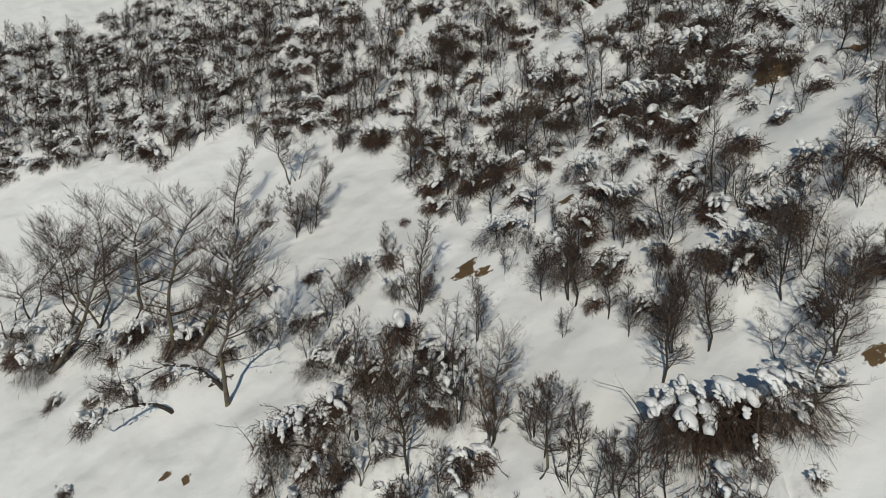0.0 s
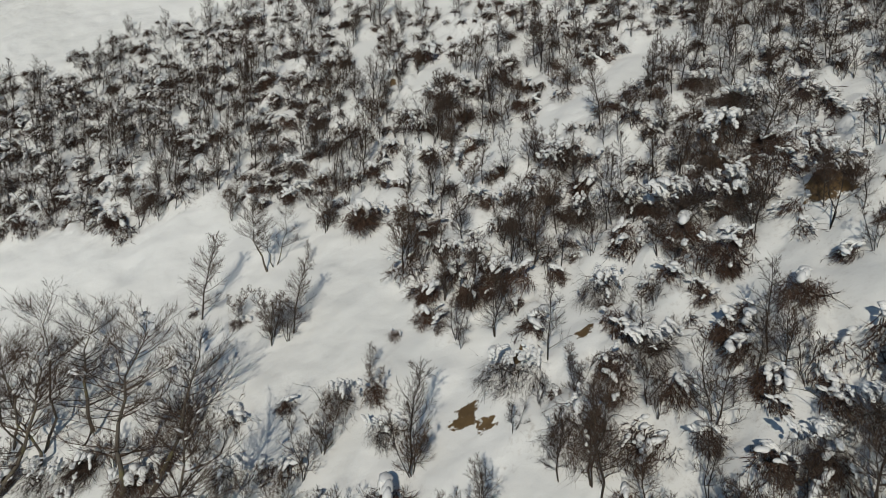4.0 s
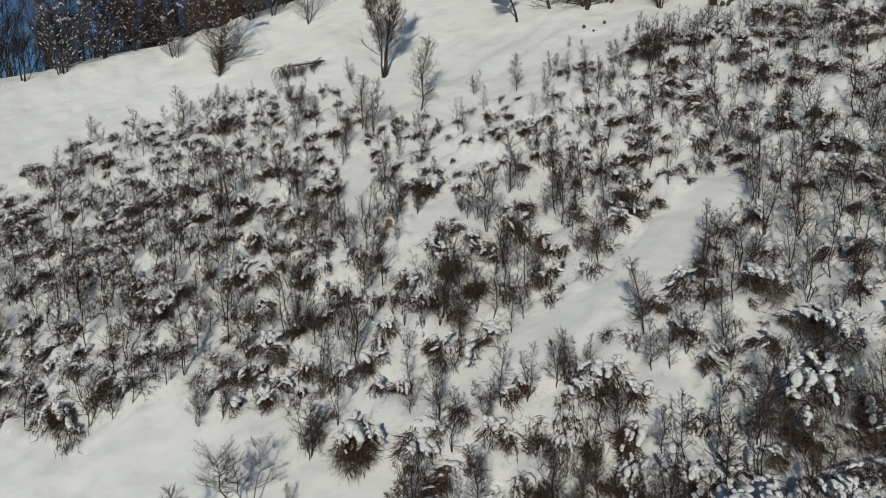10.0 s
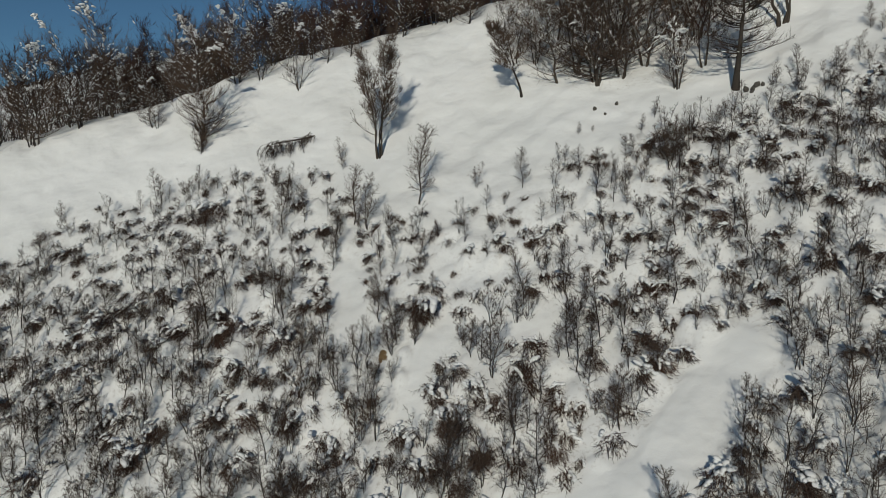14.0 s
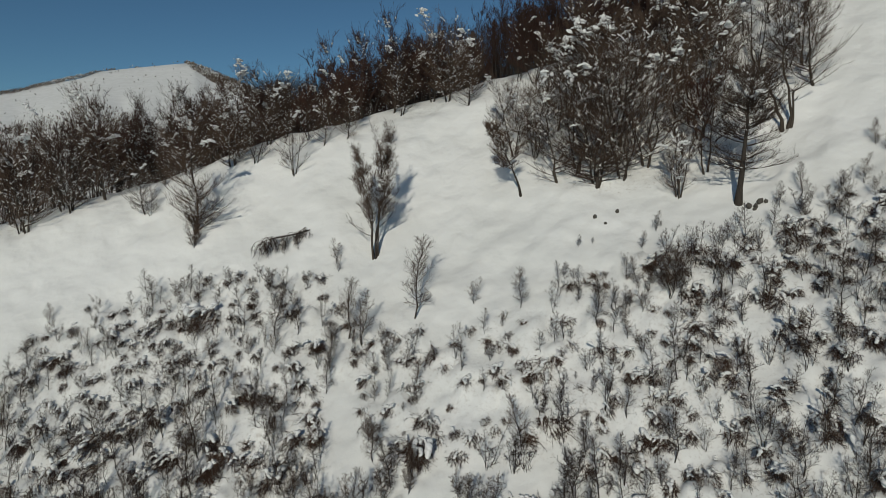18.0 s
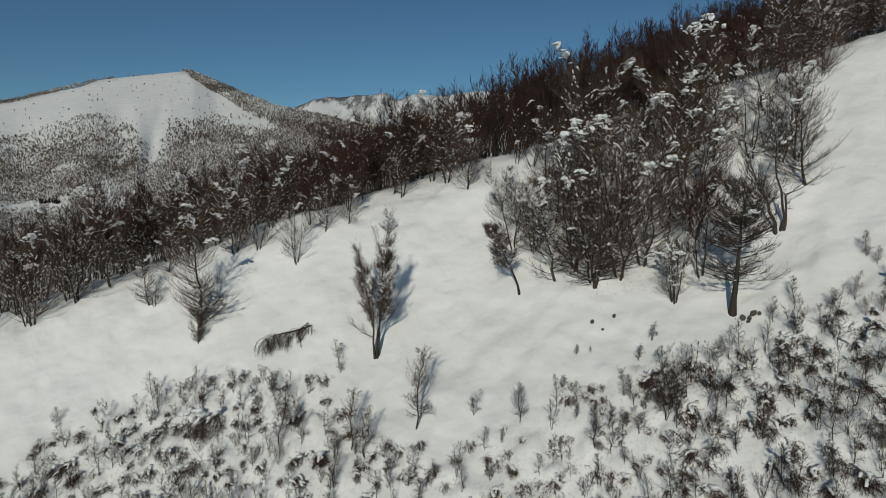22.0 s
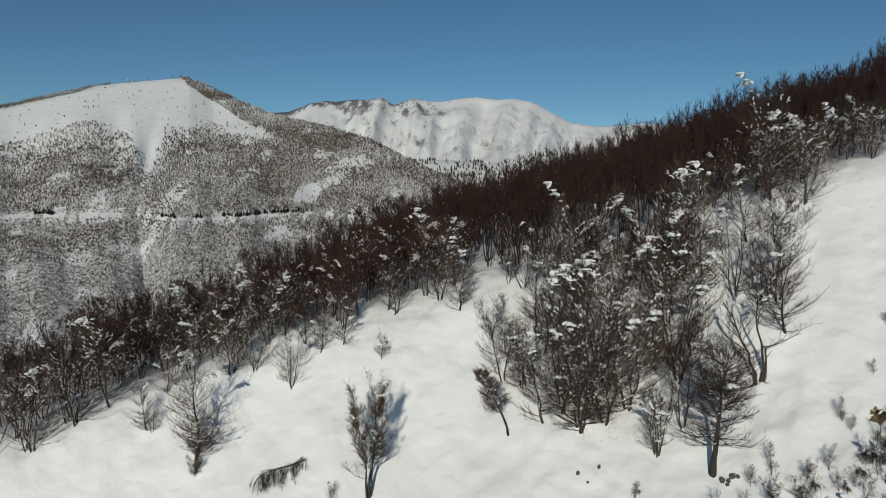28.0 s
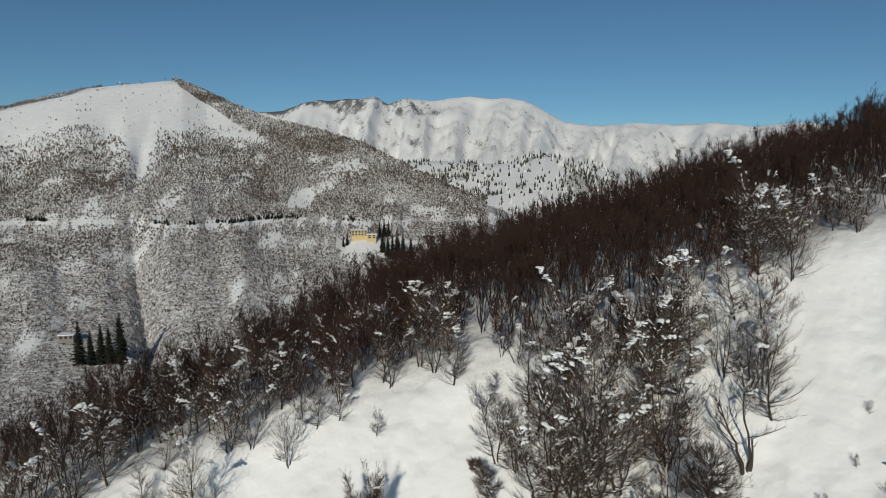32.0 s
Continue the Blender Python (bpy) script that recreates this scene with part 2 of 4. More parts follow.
def hills(x, y):
    """Height of the valley and the mountains behind it, and the share of the way up the face."""
    dx, dy = x - HUB[0], y - HUB[1]
    r = np.hypot(dx, dy)
    bearing = np.degrees(np.arctan2(dx, dy))
    rough = fbm(x / 130.0, y / 130.0, 3, 4) - 0.5
    hill, uh, fh, th = ridge(HILL, bearing, r, 330.0, -40.0, 0.35)
    off = bearing + 23.7 - 0.9 * np.sin(r / 130.0)
    gully = np.exp(-(off / 0.55) ** 2) * np.clip((0.8 - uh) * 4, 0, 1) * np.clip(uh * 8, 0, 1)
    ravine = np.exp(-np.abs(off) / np.where(off < 0, 3.4, 2.2)) * np.clip((0.42 - uh) * 5, 0, 1) * np.clip(uh * 8, 0, 1)
    spur = (fbm(bearing / 4.1, r / 500.0, 11, 3) - 0.5) * 34 * np.sin(np.pi * np.clip(uh, 0, 1))
    hill = hill - 5 * gully - 17 * ravine + (spur + rough * 12) * np.clip((1 - uh) * 3, 0, 1) * np.clip(uh * 6, 0, 1)
    mid, um, fm, tm = ridge(MID, bearing, r, 820.0, -120.0, 0.25)
    mid = mid + rough * 22 * np.clip((1 - um) * 3, 0, 1)
    rng, ur, fr, tr = ridge(RANGE, bearing, r, 1900.0, -120.0, 0.5)
    slant = bearing + 2.6 * (1 - ur) + 0.5 * (fbm(x / 700.0, y / 700.0, 23, 2) - 0.5)
    fold = sum(a * (1 - np.abs(2 * vnoise(slant / s + 3, ur * t, k) - 1)) for a, s, t, k in ((0.6, 2.6, 0.7, 21), (0.28, 1.1, 1.4, 22), (0.12, 0.42, 3.0, 24)))
    crag = 1 - np.abs(2 * fbm(x / 300.0, y / 300.0, 27, 4, 0.55) - 1)
    rng = rng + ((fold - 0.55) * 250 + (crag - 0.8) * 70) * np.clip(np.sin(np.pi * np.clip(ur, 0, 1) ** 1.5), 0, 1) ** 0.8 * (ur < 1) + (fbm(x / 120.0, y / 120.0, 31, 3) - 0.5) * 22 * np.clip(ur * 2 - 0.6, 0, 1)
    z = smax(smax(hill, mid, 6.0), rng, 10.0)
    return z, uh, hill >= np.maximum(mid, rng) - 1, mid >= np.maximum(hill, rng), bearing, r, fold, ur


def near_line(x, y, points, radius):
    """True within radius of a broken line."""
    hit = np.zeros(np.broadcast(x, y).shape, bool)
    for (ax, ay), (bx, by) in zip(points, points[1:]):
        dx, dy = bx - ax, by - ay
        t = np.clip(((x - ax) * dx + (y - ay) * dy) / (dx * dx + dy * dy + 1e-9), 0, 1)
        hit |= np.hypot(x - ax - t * dx, y - ay - t * dy) < radius
    return hit


def brush(x, y):
    """Share of the slope that shrubs cover, 0 to 1."""
    x, y = np.asarray(x, float), np.asarray(y, float)
    top = np.interp(x, (-60, -45, -31, -27, -18, -8, -5.5, 1, 7, 14, 20, 28, 34, 45, 70),
                    (52, 54, 57, 61.5, 63.3, 62.2, 57.5, 55, 56.5, 56.5, 55.5, 55.5, 59, 63, 70))
    low = np.interp(x, (-60, -22, -18, -14, -8, -3.3, -1, 1.5, 3), (41.5, 41, 40, 40.6, 38.8, 35, 30, 24, 12))
    d = np.where((y < top) & (y > low), 1.0, 0.0)
    d = np.where((x > -5.5) & (x < 1.5) & (y > 14) & (y < 23.5), 0.9, d)
    d = np.where((x < -4.5) & (x > -16) & (y > 23.5) & (y < 27.5), 0.15, d)
    for line, radius in ((((-6.0, 53.2), (-5.4, 50.4), (-4.4, 48.6)), 1.1), (((12.9, 42.0), (10.3, 40.0), (7.9, 38.1), (5.5, 38.4), (3.4, 37.5), (1.7, 37.4)), 1.4),
                         (((5.7, 26.3), (5.1, 25.7)), 1.7), (((3.2, 20), (4.2, 18.2), (6.2, 15.6), (9.6, 13)), 1.9), (((0.8, 22.8), (1.7, 27)), 1.3),
                         (((-1.5, 44), (-0.8, 47)), 0.8)):
        d = np.where(near_line(x, y, line, radius), 0.0, d)
    full = (x < -3) | ((x > 9) & (y > 33))
    bare = np.where(full, 0.12, np.where((x > 6) & (y < 30), 0.5, 0.45))
    least = np.where((x > 14) & (y > 44), 0.42, np.where(full, 0.4, 0.14))
    return d * np.clip(fbm(x / 4.2, y / 4.2, 61, 3) * 2.6 - bare, least, 1)


def pillows(x, y):
    """Domes of snow lying over the brushwood, steeper on their downhill side."""
    cell = 1.3
    ix, iy = np.floor(x / cell).astype(np.int64), np.floor(y / cell).astype(np.int64)
    best = np.zeros(np.broadcast(x, y).shape)
    for i in (-1, 0, 1):
        for j in (-1, 0, 1):
            a, b = ix + i, iy + j
            dx = x - (a + lattice(a, b, 91)) * cell
            dy = y - (b + lattice(a, b, 92)) * cell
            down, side = -0.94 * dy - 0.34 * dx, 0.94 * dx - 0.34 * dy
            down = np.where(down > 0, down / 0.65, down / 1.3)
            q = (down ** 2 + side ** 2) / (0.45 + 0.5 * lattice(a, b, 93)) ** 2
            best = np.maximum(best, (0.16 + 0.5 * lattice(a, b, 94) ** 2) * np.clip(1 - q, 0, 1) ** 0.65)
    return best


def height(x, y):
    x, y = np.asarray(x, float), np.asarray(y, float)
    front = smin(near_slope(x, y), crest(x, y), 2.5)
    front = front + 2.1 * np.exp(-((x - 14) ** 2 + (y - 22) ** 2) / 77.0)
    bumps = (fbm(x / 9.0, y / 9.0, 41, 3) - 0.5) * 1.5 + (fbm(x / 1.7, y / 1.9, 47, 2) - 0.5) * 0.6
    hummock = (pillows(x, y) - 0.12) * np.clip(brush(x, y) * 1.6, 0, 1)
    front = front + bumps * np.clip((y - 6) / 8, 0.3, 1) + hummock
    r = np.hypot(x - HUB[0], y - HUB[1])
    if np.all((r < 160) & (y > 17)):
        return front
    far = hills(x, y)[0]
    keep = np.clip((r - 170) / 120, 0, 1)
    return np.where((y < 17) & (r > 60), np.maximum(front, -70 - 0 * x), smax(np.maximum(front, -140), far - 400 * (1 - keep), 4.0))


# ---- mesh building ----
def fill_mesh(name, verts, faces, smooth=True, materials=(), slots=None):
    me = bpy.data.meshes.new(name)
    verts, faces = np.asarray(verts, np.float32), np.asarray(faces, np.int32)
    me.vertices.add(len(verts))
    me.vertices.foreach_set("co", verts.ravel())
    n, k = faces.shape
    me.loops.add(n * k)
    me.loops.foreach_set("vertex_index", faces.ravel())
    me.polygons.add(n)
    me.polygons.foreach_set("loop_start", np.arange(0, n * k, k, dtype=np.int32))
    me.polygons.foreach_set("use_smooth", np.full(n, smooth))
    for m in materials:
        me.materials.append(m)
    if slots is not None:
        me.polygons.foreach_set("material_index", np.asarray(slots, np.int32))
    me.update(calc_edges=True)
    return me


class Soup:
    """Gathers triangles."""

    def __init__(self):
        self.v, self.f, self.n = [], [], 0

    def add(self, v, f):
        if len(v):
            self.v.append(np.asarray(v, float))
            self.f.append(np.asarray(f, np.int64) + self.n)
            self.n += len(v)

    def arrays(self):
        if not self.v:
            return np.zeros((0, 3)), np.zeros((0, 3), np.int64)
        return np.concatenate(self.v), np.concatenate(self.f)


def across(d):
    """Two unit directions square to the directions d (n, 3)."""
    ref = np.where(np.abs(d[:, 2:3]) < 0.9, np.array([[0.0, 0.0, 1.0]]), np.array([[1.0, 0.0, 0.0]]))
    a = np.cross(d, ref)
    a /= np.linalg.norm(a, axis=1, keepdims=True) + 1e-9
    return a, np.cross(d, a)


def tube(soup, pts, radii, sides=5):
    pts = np.asarray(pts, float)
    d = np.gradient(pts, axis=0)
    d /= np.linalg.norm(d, axis=1, keepdims=True) + 1e-9
    a, b = across(d)
    ang = np.arange(sides) * 2 * np.pi / sides
    ring = np.cos(ang)[None, :, None] * a[:, None] + np.sin(ang)[None, :, None] * b[:, None]
    v = pts[:, None] + ring * np.asarray(radii, float)[:, None, None]
    i, j = np.meshgrid(np.arange(len(pts) - 1), np.arange(sides), indexing="ij")
    i, j = i.ravel(), j.ravel()
    p, q = i * sides + j, i * sides + (j + 1) % sides
    f = np.concatenate([np.stack([p, q, q + sides], 1), np.stack([p, q + sides, p + sides], 1)])
    soup.add(v.reshape(-1, 3), f)


def spikes(soup, start, end, radius):
    """Thin three-sided twigs that taper to a point."""
    start, end = np.asarray(start), np.asarray(end)
    n = len(start)
    if not n:
        return
    d = end - start
    d = d / (np.linalg.norm(d, axis=1, keepdims=True) + 1e-9)
    a, b = across(d)
    radius = np.broadcast_to(np.asarray(radius, float), (n,))[:, None]
    v = np.stack([start + (np.cos(t) * a + np.sin(t) * b) * radius for t in (0, 2.094, 4.189)] + [end], 1).reshape(-1, 3)
    k = np.arange(n)[:, None, None] * 4
    soup.add(v, (k + np.array([[0, 1, 3], [1, 2, 3], [2, 0, 3]])[None]).reshape(-1, 3))


def hairs(soup, start, end, radius):
    """The finest twig ends, a single tapering sliver each."""
    d = unit(end - start)
    a, b = across(d)
    k = np.arange(len(start)) * 2.4
    side = (np.cos(k)[:, None] * a + np.sin(k)[:, None] * b) * radius * 1.4
    v = np.stack([start - side, start + side, end], 1).reshape(-1, 3)
    soup.add(v, np.arange(len(v)).reshape(-1, 3))


def unit_ball():
    bm = bmesh.new()
    bmesh.ops.create_icosphere(bm, subdivisions=2, radius=1.0)
    v = np.array([p.co[:] for p in bm.verts])
    f = np.array([[p.index for p in q.verts] for q in bm.faces])
    bm.free()
    return v, f


def small_ball():
    bm = bmesh.new()
    bmesh.ops.create_icosphere(bm, subdivisions=1, radius=1.0)
    v = np.array([p.co[:] for p in bm.verts])
    f = np.array([[p.index for p in q.verts] for q in bm.faces])
    bm.free()
    return v, f


BALL, SMALL = unit_ball(), small_ball()


def lump(soup, rng, at, size, along=(1, 0, 0), long=1.5, flat=0.7, fine=False):
    """A cushion of snow: an uneven rounded clod, longer along a branch and flat below."""
    v, f = BALL if fine else SMALL
    k = rng.uniform(0, 50, 3)
    w = v * (1 + 0.2 * np.sin(v[:, :1] * 2.3 + k[0]) * np.cos(v[:, 1:2] * 2.7 + k[1]) + rng.uniform(-0.2, 0.16, (len(v), 1)))
    w = w * np.array([long, 1.0, flat])
    w[:, 2] = np.where(w[:, 2] < 0, w[:, 2] * 0.55, w[:, 2])
    d = np.asarray(along, float)
    d = d / (np.linalg.norm(d) + 1e-9)
    side = np.cross((0, 0, 1), d)
    side = side / (np.linalg.norm(side) + 1e-6)
    top = np.cross(d, side)
    soup.add(np.asarray(at) + size * (w[:, :1] * d + w[:, 1:2] * side + w[:, 2:] * top), f)


def cluster(soup, rng, at, size, along, count=6):
    """Snow caught in a spray of twigs: a ragged, lacy fan of small clods that hangs over at its end."""
    d = unit(along)
    side = unit(np.cross(d, (0, 0, 1)) + 1e-6)
    for _ in range(count):
        k, s = rng.uniform(-0.8, 1.1), size * rng.uniform(0.10, 0.28) * (1.0 if count > 2 else 1.6)
        off = d * k * size + side * rng.normal(0, 0.36) * size - np.array([0, 0, 0.4 * max(k, 0) ** 2 * size]) + (0, 0, rng.uniform(-0.08, 0.14) * size)
        lump(soup, rng, np.asarray(at) + off, s, d * (1, 1, 0.3) - np.array([0, 0, 0.5 * max(k, 0)]) + rng.normal(0, 0.4, 3) * (1, 1, 0.5), rng.uniform(1.0, 1.8), rng.uniform(0.42, 0.75), s > 0.14)


def drape(soup, rng, pts, size, count):
    """Snow lying over a bowed stem, as many small clods that run together and hang down in fingers."""
    for _ in range(count):
        x = rng.uniform(1.2, len(pts) - 1.01)
        i = int(x)
        p = pts[i] * (1 - x + i) + pts[i + 1] * (x - i)
        d = unit(pts[i + 1] - pts[i])
        side = unit(np.cross(d, (0, 0, 1)) + 1e-6)
        w = rng.normal(0, 0.55)
        s = size * rng.uniform(0.12, 0.36)
        lump(soup, rng, p + side * w * size + (0, 0, (0.18 - 0.35 * abs(w)) * size), s, d - np.array([0, 0, 0.3]) + rng.normal(0, 0.35, 3), rng.uniform(1.0, 1.9), rng.uniform(0.6, 0.95), s > 0.13)


def unit(v):
    v = np.asarray(v, float)
    return v / (np.linalg.norm(v, axis=-1, keepdims=True) + 1e-9)


def bough(rng, start, az, rise, length, bow, n=5, wobble=0.06):
    """A bent branch: it sets out at the angle rise and bends by bow towards its tip."""
    pts, p = [np.asarray(start, float)], np.asarray(start, float)
    step = length / (n - 1)
    for i in range(n - 1):
        e = rise + bow * (i + 0.5) / (n - 1)
        a = az + rng.uniform(-1, 1) * wobble * 6
        p = p + step * np.array([math.cos(a) * math.cos(e), math.sin(a) * math.cos(e), math.sin(e)])
        p = p + rng.uniform(-1, 1, 3) * wobble * step
        pts.append(p)
    return np.array(pts)


def twigs_on(soup, rng, pts, count, size, radius, up=0.35, spread=0.8, low=0.2, fork=1):
    """Twigs along a branch, each with finer ones on it."""
    seg = rng.uniform(low, 1.0, count) * (len(pts) - 1)
    i = np.minimum(seg.astype(int), len(pts) - 2)
    t = (seg - i)[:, None]
    at = pts[i] * (1 - t) + pts[i + 1] * t
    along = unit(pts[i + 1] - pts[i])
    d = unit(along + spread * rng.normal(0, 0.6, (count, 3)) + np.array([0, 0, up]))
    long = size * rng.uniform(0.45, 1.15, (count, 1))
    end = at + d * long
    spikes(soup, at, end, radius * rng.uniform(0.7, 1.2, count))
    for _ in range(fork):
        k = rng.uniform(0.25, 0.8, (count, 1))
        b = at * (1 - k) + end * k
        e = b + unit(d + 0.75 * rng.normal(0, 0.6, (count, 3)) + np.array([0, 0, up * 0.6])) * long * 0.6
        hairs(soup, b, e, radius * 0.8)


def grow_tree(seed, tall, stems=1, fan=0.12, start=0.3, boughs=26, reach=0.34, rise=0.65, bow=0.35, twigs=12, twig=0.75,
              thick=0.016, snow=8, snow_size=0.28, lean=(0, 0), fork=1, sub=1, radius=0.008, skirt=0.0, order=0.45, flecks=0.4, taper=0.62, crook=0.012):
    """Bare broadleaf tree: returns trunk, crown and snow as triangles."""
    rng = np.random.default_rng(seed)
    trunk, crown, load = Soup(), Soup(), Soup()
    perches = []
    for s in range(stems):
        az = rng.uniform(0, 6.28) if stems == 1 else 6.283 * s / stems + rng.uniform(-0.5, 0.5)
        tilt = fan * rng.uniform(0.5, 1.3)
        h = tall * (1.0 if s == 0 else rng.uniform(0.68, 1.0))
        n = 9
        k = np.linspace(0, 1, n)
        foot = 0.0 if stems == 1 else 0.02 * tall
        pts = np.stack([np.cos(az) * (foot + tilt * h * k ** 0.8), np.sin(az) * (foot + tilt * h * k ** 0.8), h * k - 0.25 * (k == 0)], 1)
        pts[:, 0] += lean[0] * tall * k ** 1.2
        pts[:, 1] += lean[1] * tall * k ** 1.2
        pts[1:, :2] += np.cumsum(rng.normal(0, crook * tall, (n - 1, 2)), 0)
        base = thick * tall / math.sqrt(stems) * rng.uniform(0.9, 1.15)
        rad = base * (1 - 0.93 * k ** 0.9) + 0.006
        rad[0] *= 1.35
        tube(trunk, pts, rad, 7 if tall > 5 else 5)
        for b in range(max(3, boughs // stems)):
            f = start + (0.99 - start) * rng.uniform(0, 1) ** (0.75 + skirt)
            x = f * (n - 1)
            i = min(int(x), n - 2)
            p = pts[i] * (1 - (x - i)) + pts[i + 1] * (x - i)
            a = rng.uniform(0, 6.28) if stems == 1 else az + rng.normal(0, 1.1)
            depth = (f - start) / (1 - start)
            long = reach * tall * (1 - taper * depth) * rng.uniform(0.55, 1.12)
            e = rise * rng.uniform(0.55, 1.3) + 0.35 * depth
            br = bough(rng, p, a, e, long, bow * rng.uniform(0.4, 1.5))
            r0 = min(rad[i] * 0.5, 0.011 * long + 0.0016 * tall)
            tube(crown, br, np.linspace(r0, radius, len(br)), 3)
            perches.append((br, long))
            for _ in range(sub):
                q = rng.integers(1, 4)
                off = bough(rng, br[q], a + rng.choice((-1, 1)) * rng.uniform(0.4, 1.0), e + 0.2, long * rng.uniform(0.35, 0.6), bow, 4)
                tube(crown, off, np.linspace(r0 * order, radius * 0.8, 4), 3)
                twigs_on(crown, rng, off, max(2, twigs // 3), twig * 0.8, radius, fork=fork)
            twigs_on(crown, rng, br, twigs, twig * rng.uniform(0.7, 1.1), radius, fork=fork)
        twigs_on(crown, rng, pts, twigs, twig, radius, low=0.6, fork=fork)
    high = sorted(perches, key=lambda q: -q[0][-1][2])
    for _ in range(snow):
        br, long = high[int(len(high) * rng.uniform(0, 0.75) ** 1.3)]
        q = rng.integers(len(br) // 2, len(br))
        big = rng.random() < 0.35
        cluster(load, rng, br[q], snow_size * (rng.uniform(0.7, 1.1) if big else rng.uniform(0.2, 0.4)), br[q] - br[q - 1], 18 if big else 2)
    for br, long in perches + perches:
        if snow and rng.random() < flecks:
            q = rng.integers(1, len(br))
            lump(load, rng, (br[q] + br[q - 1]) / 2 + (0, 0, 0.03), 0.05 + 0.04 * rng.random(), br[q] - br[q - 1], rng.uniform(1.5, 3.5), 0.7)
    return trunk, crown, load


def feather(soup, rng, pts, count, size, radius, low=0.15, up=0.25, ends=2):
    """Fine twigs set along a shoot, shorter towards its tip, each with finer ends."""
    f = np.clip(np.linspace(low, 1.0, count) + rng.uniform(-0.06, 0.06, count), 0, 0.999)
    seg = f * (len(pts) - 1)
    i = np.minimum(seg.astype(int), len(pts) - 2)
    t = (seg - i)[:, None]
    at = pts[i] * (1 - t) + pts[i + 1] * t
    d = unit(unit(pts[i + 1] - pts[i]) * 0.6 + 0.72 * unit(rng.normal(0, 1, (count, 3))) + np.array([0, 0, up]))
    long = (size * (1 - 0.5 * f) * rng.uniform(0.55, 1.15, count))[:, None]
    end = at + d * long
    hairs(soup, at, end, radius)
    for _ in range(ends):
        k = rng.uniform(0.2, 0.75, (count, 1))
        b = at + d * long * k
        hairs(soup, b, b + unit(d + 0.55 * rng.normal(0, 0.7, (count, 3)) + np.array([0, 0, up * 0.5])) * long * 0.62, radius * 0.8)


def grow_sapling(seed, tall, stems=1, fan=0.1, shoots=26, reach=0.3, twigs=10, radius=0.006, fine=True, ends=2):
    """Young bare tree: stems with a crooked foot and a feathery egg-shaped crown of rising shoots."""
    rng = np.random.default_rng(seed)
    trunk, crown = Soup(), Soup()
    for s in range(stems):
        az = 6.283 * s / stems + rng.uniform(-0.6, 0.6)
        h = tall * (1.0 if s == 0 else rng.uniform(0.6, 0.95))
        n = 7 if fine else 5
        k = np.linspace(0, 1, n)
        tilt, foot = fan * rng.uniform(0.5, 1.4) * h, 0.05 * tall
        pts = np.stack([np.cos(az) * tilt * k ** 0.85, np.sin(az) * tilt * k ** 0.85 - foot * np.sin(np.pi * np.minimum(k * 2.4, 1)), h * k - 0.25 * (k == 0)], 1)
        pts[1:, :2] += np.cumsum(rng.normal(0, 0.02 * tall, (n - 1, 2)), 0)
        base = 0.0095 * tall / math.sqrt(stems) + 0.004
        tube(trunk, pts, base * (1 - 0.9 * k) + 0.003, 5 if fine else 3)
        for q in range(max(3, shoots // stems)):
            f = 0.12 + 0.85 * ((q + rng.uniform(0, 1)) / max(3, shoots // stems)) ** 0.9
            x = f * (n - 1)
            i = min(int(x), n - 2)
            p = pts[i] * (1 - x + i) + pts[i + 1] * (x - i)
            swell = math.sin(math.pi * min(1.0, 0.28 + 0.72 * f)) ** 0.8
            long = tall * reach * (0.25 + 0.75 * swell) * rng.uniform(0.6, 1.15)
            br = bough(rng, p, q * 2.4 + rng.uniform(-0.7, 0.7), rng.uniform(0.1, 0.6) + 0.35 * f, long, rng.uniform(0.0, 0.6), 4 if fine else 3, 0.07)
            tube(crown, br, np.linspace(0.5 * base * (1 - 0.6 * f) + 0.002, 0.0025, len(br)), 3)
            feather(crown, rng, br, twigs, 0.62 * long + 0.05, radius, ends=ends)
        feather(crown, rng, pts, twigs + 4, 0.16 * tall, radius, low=0.55, ends=ends)
    return trunk, crown, Soup()


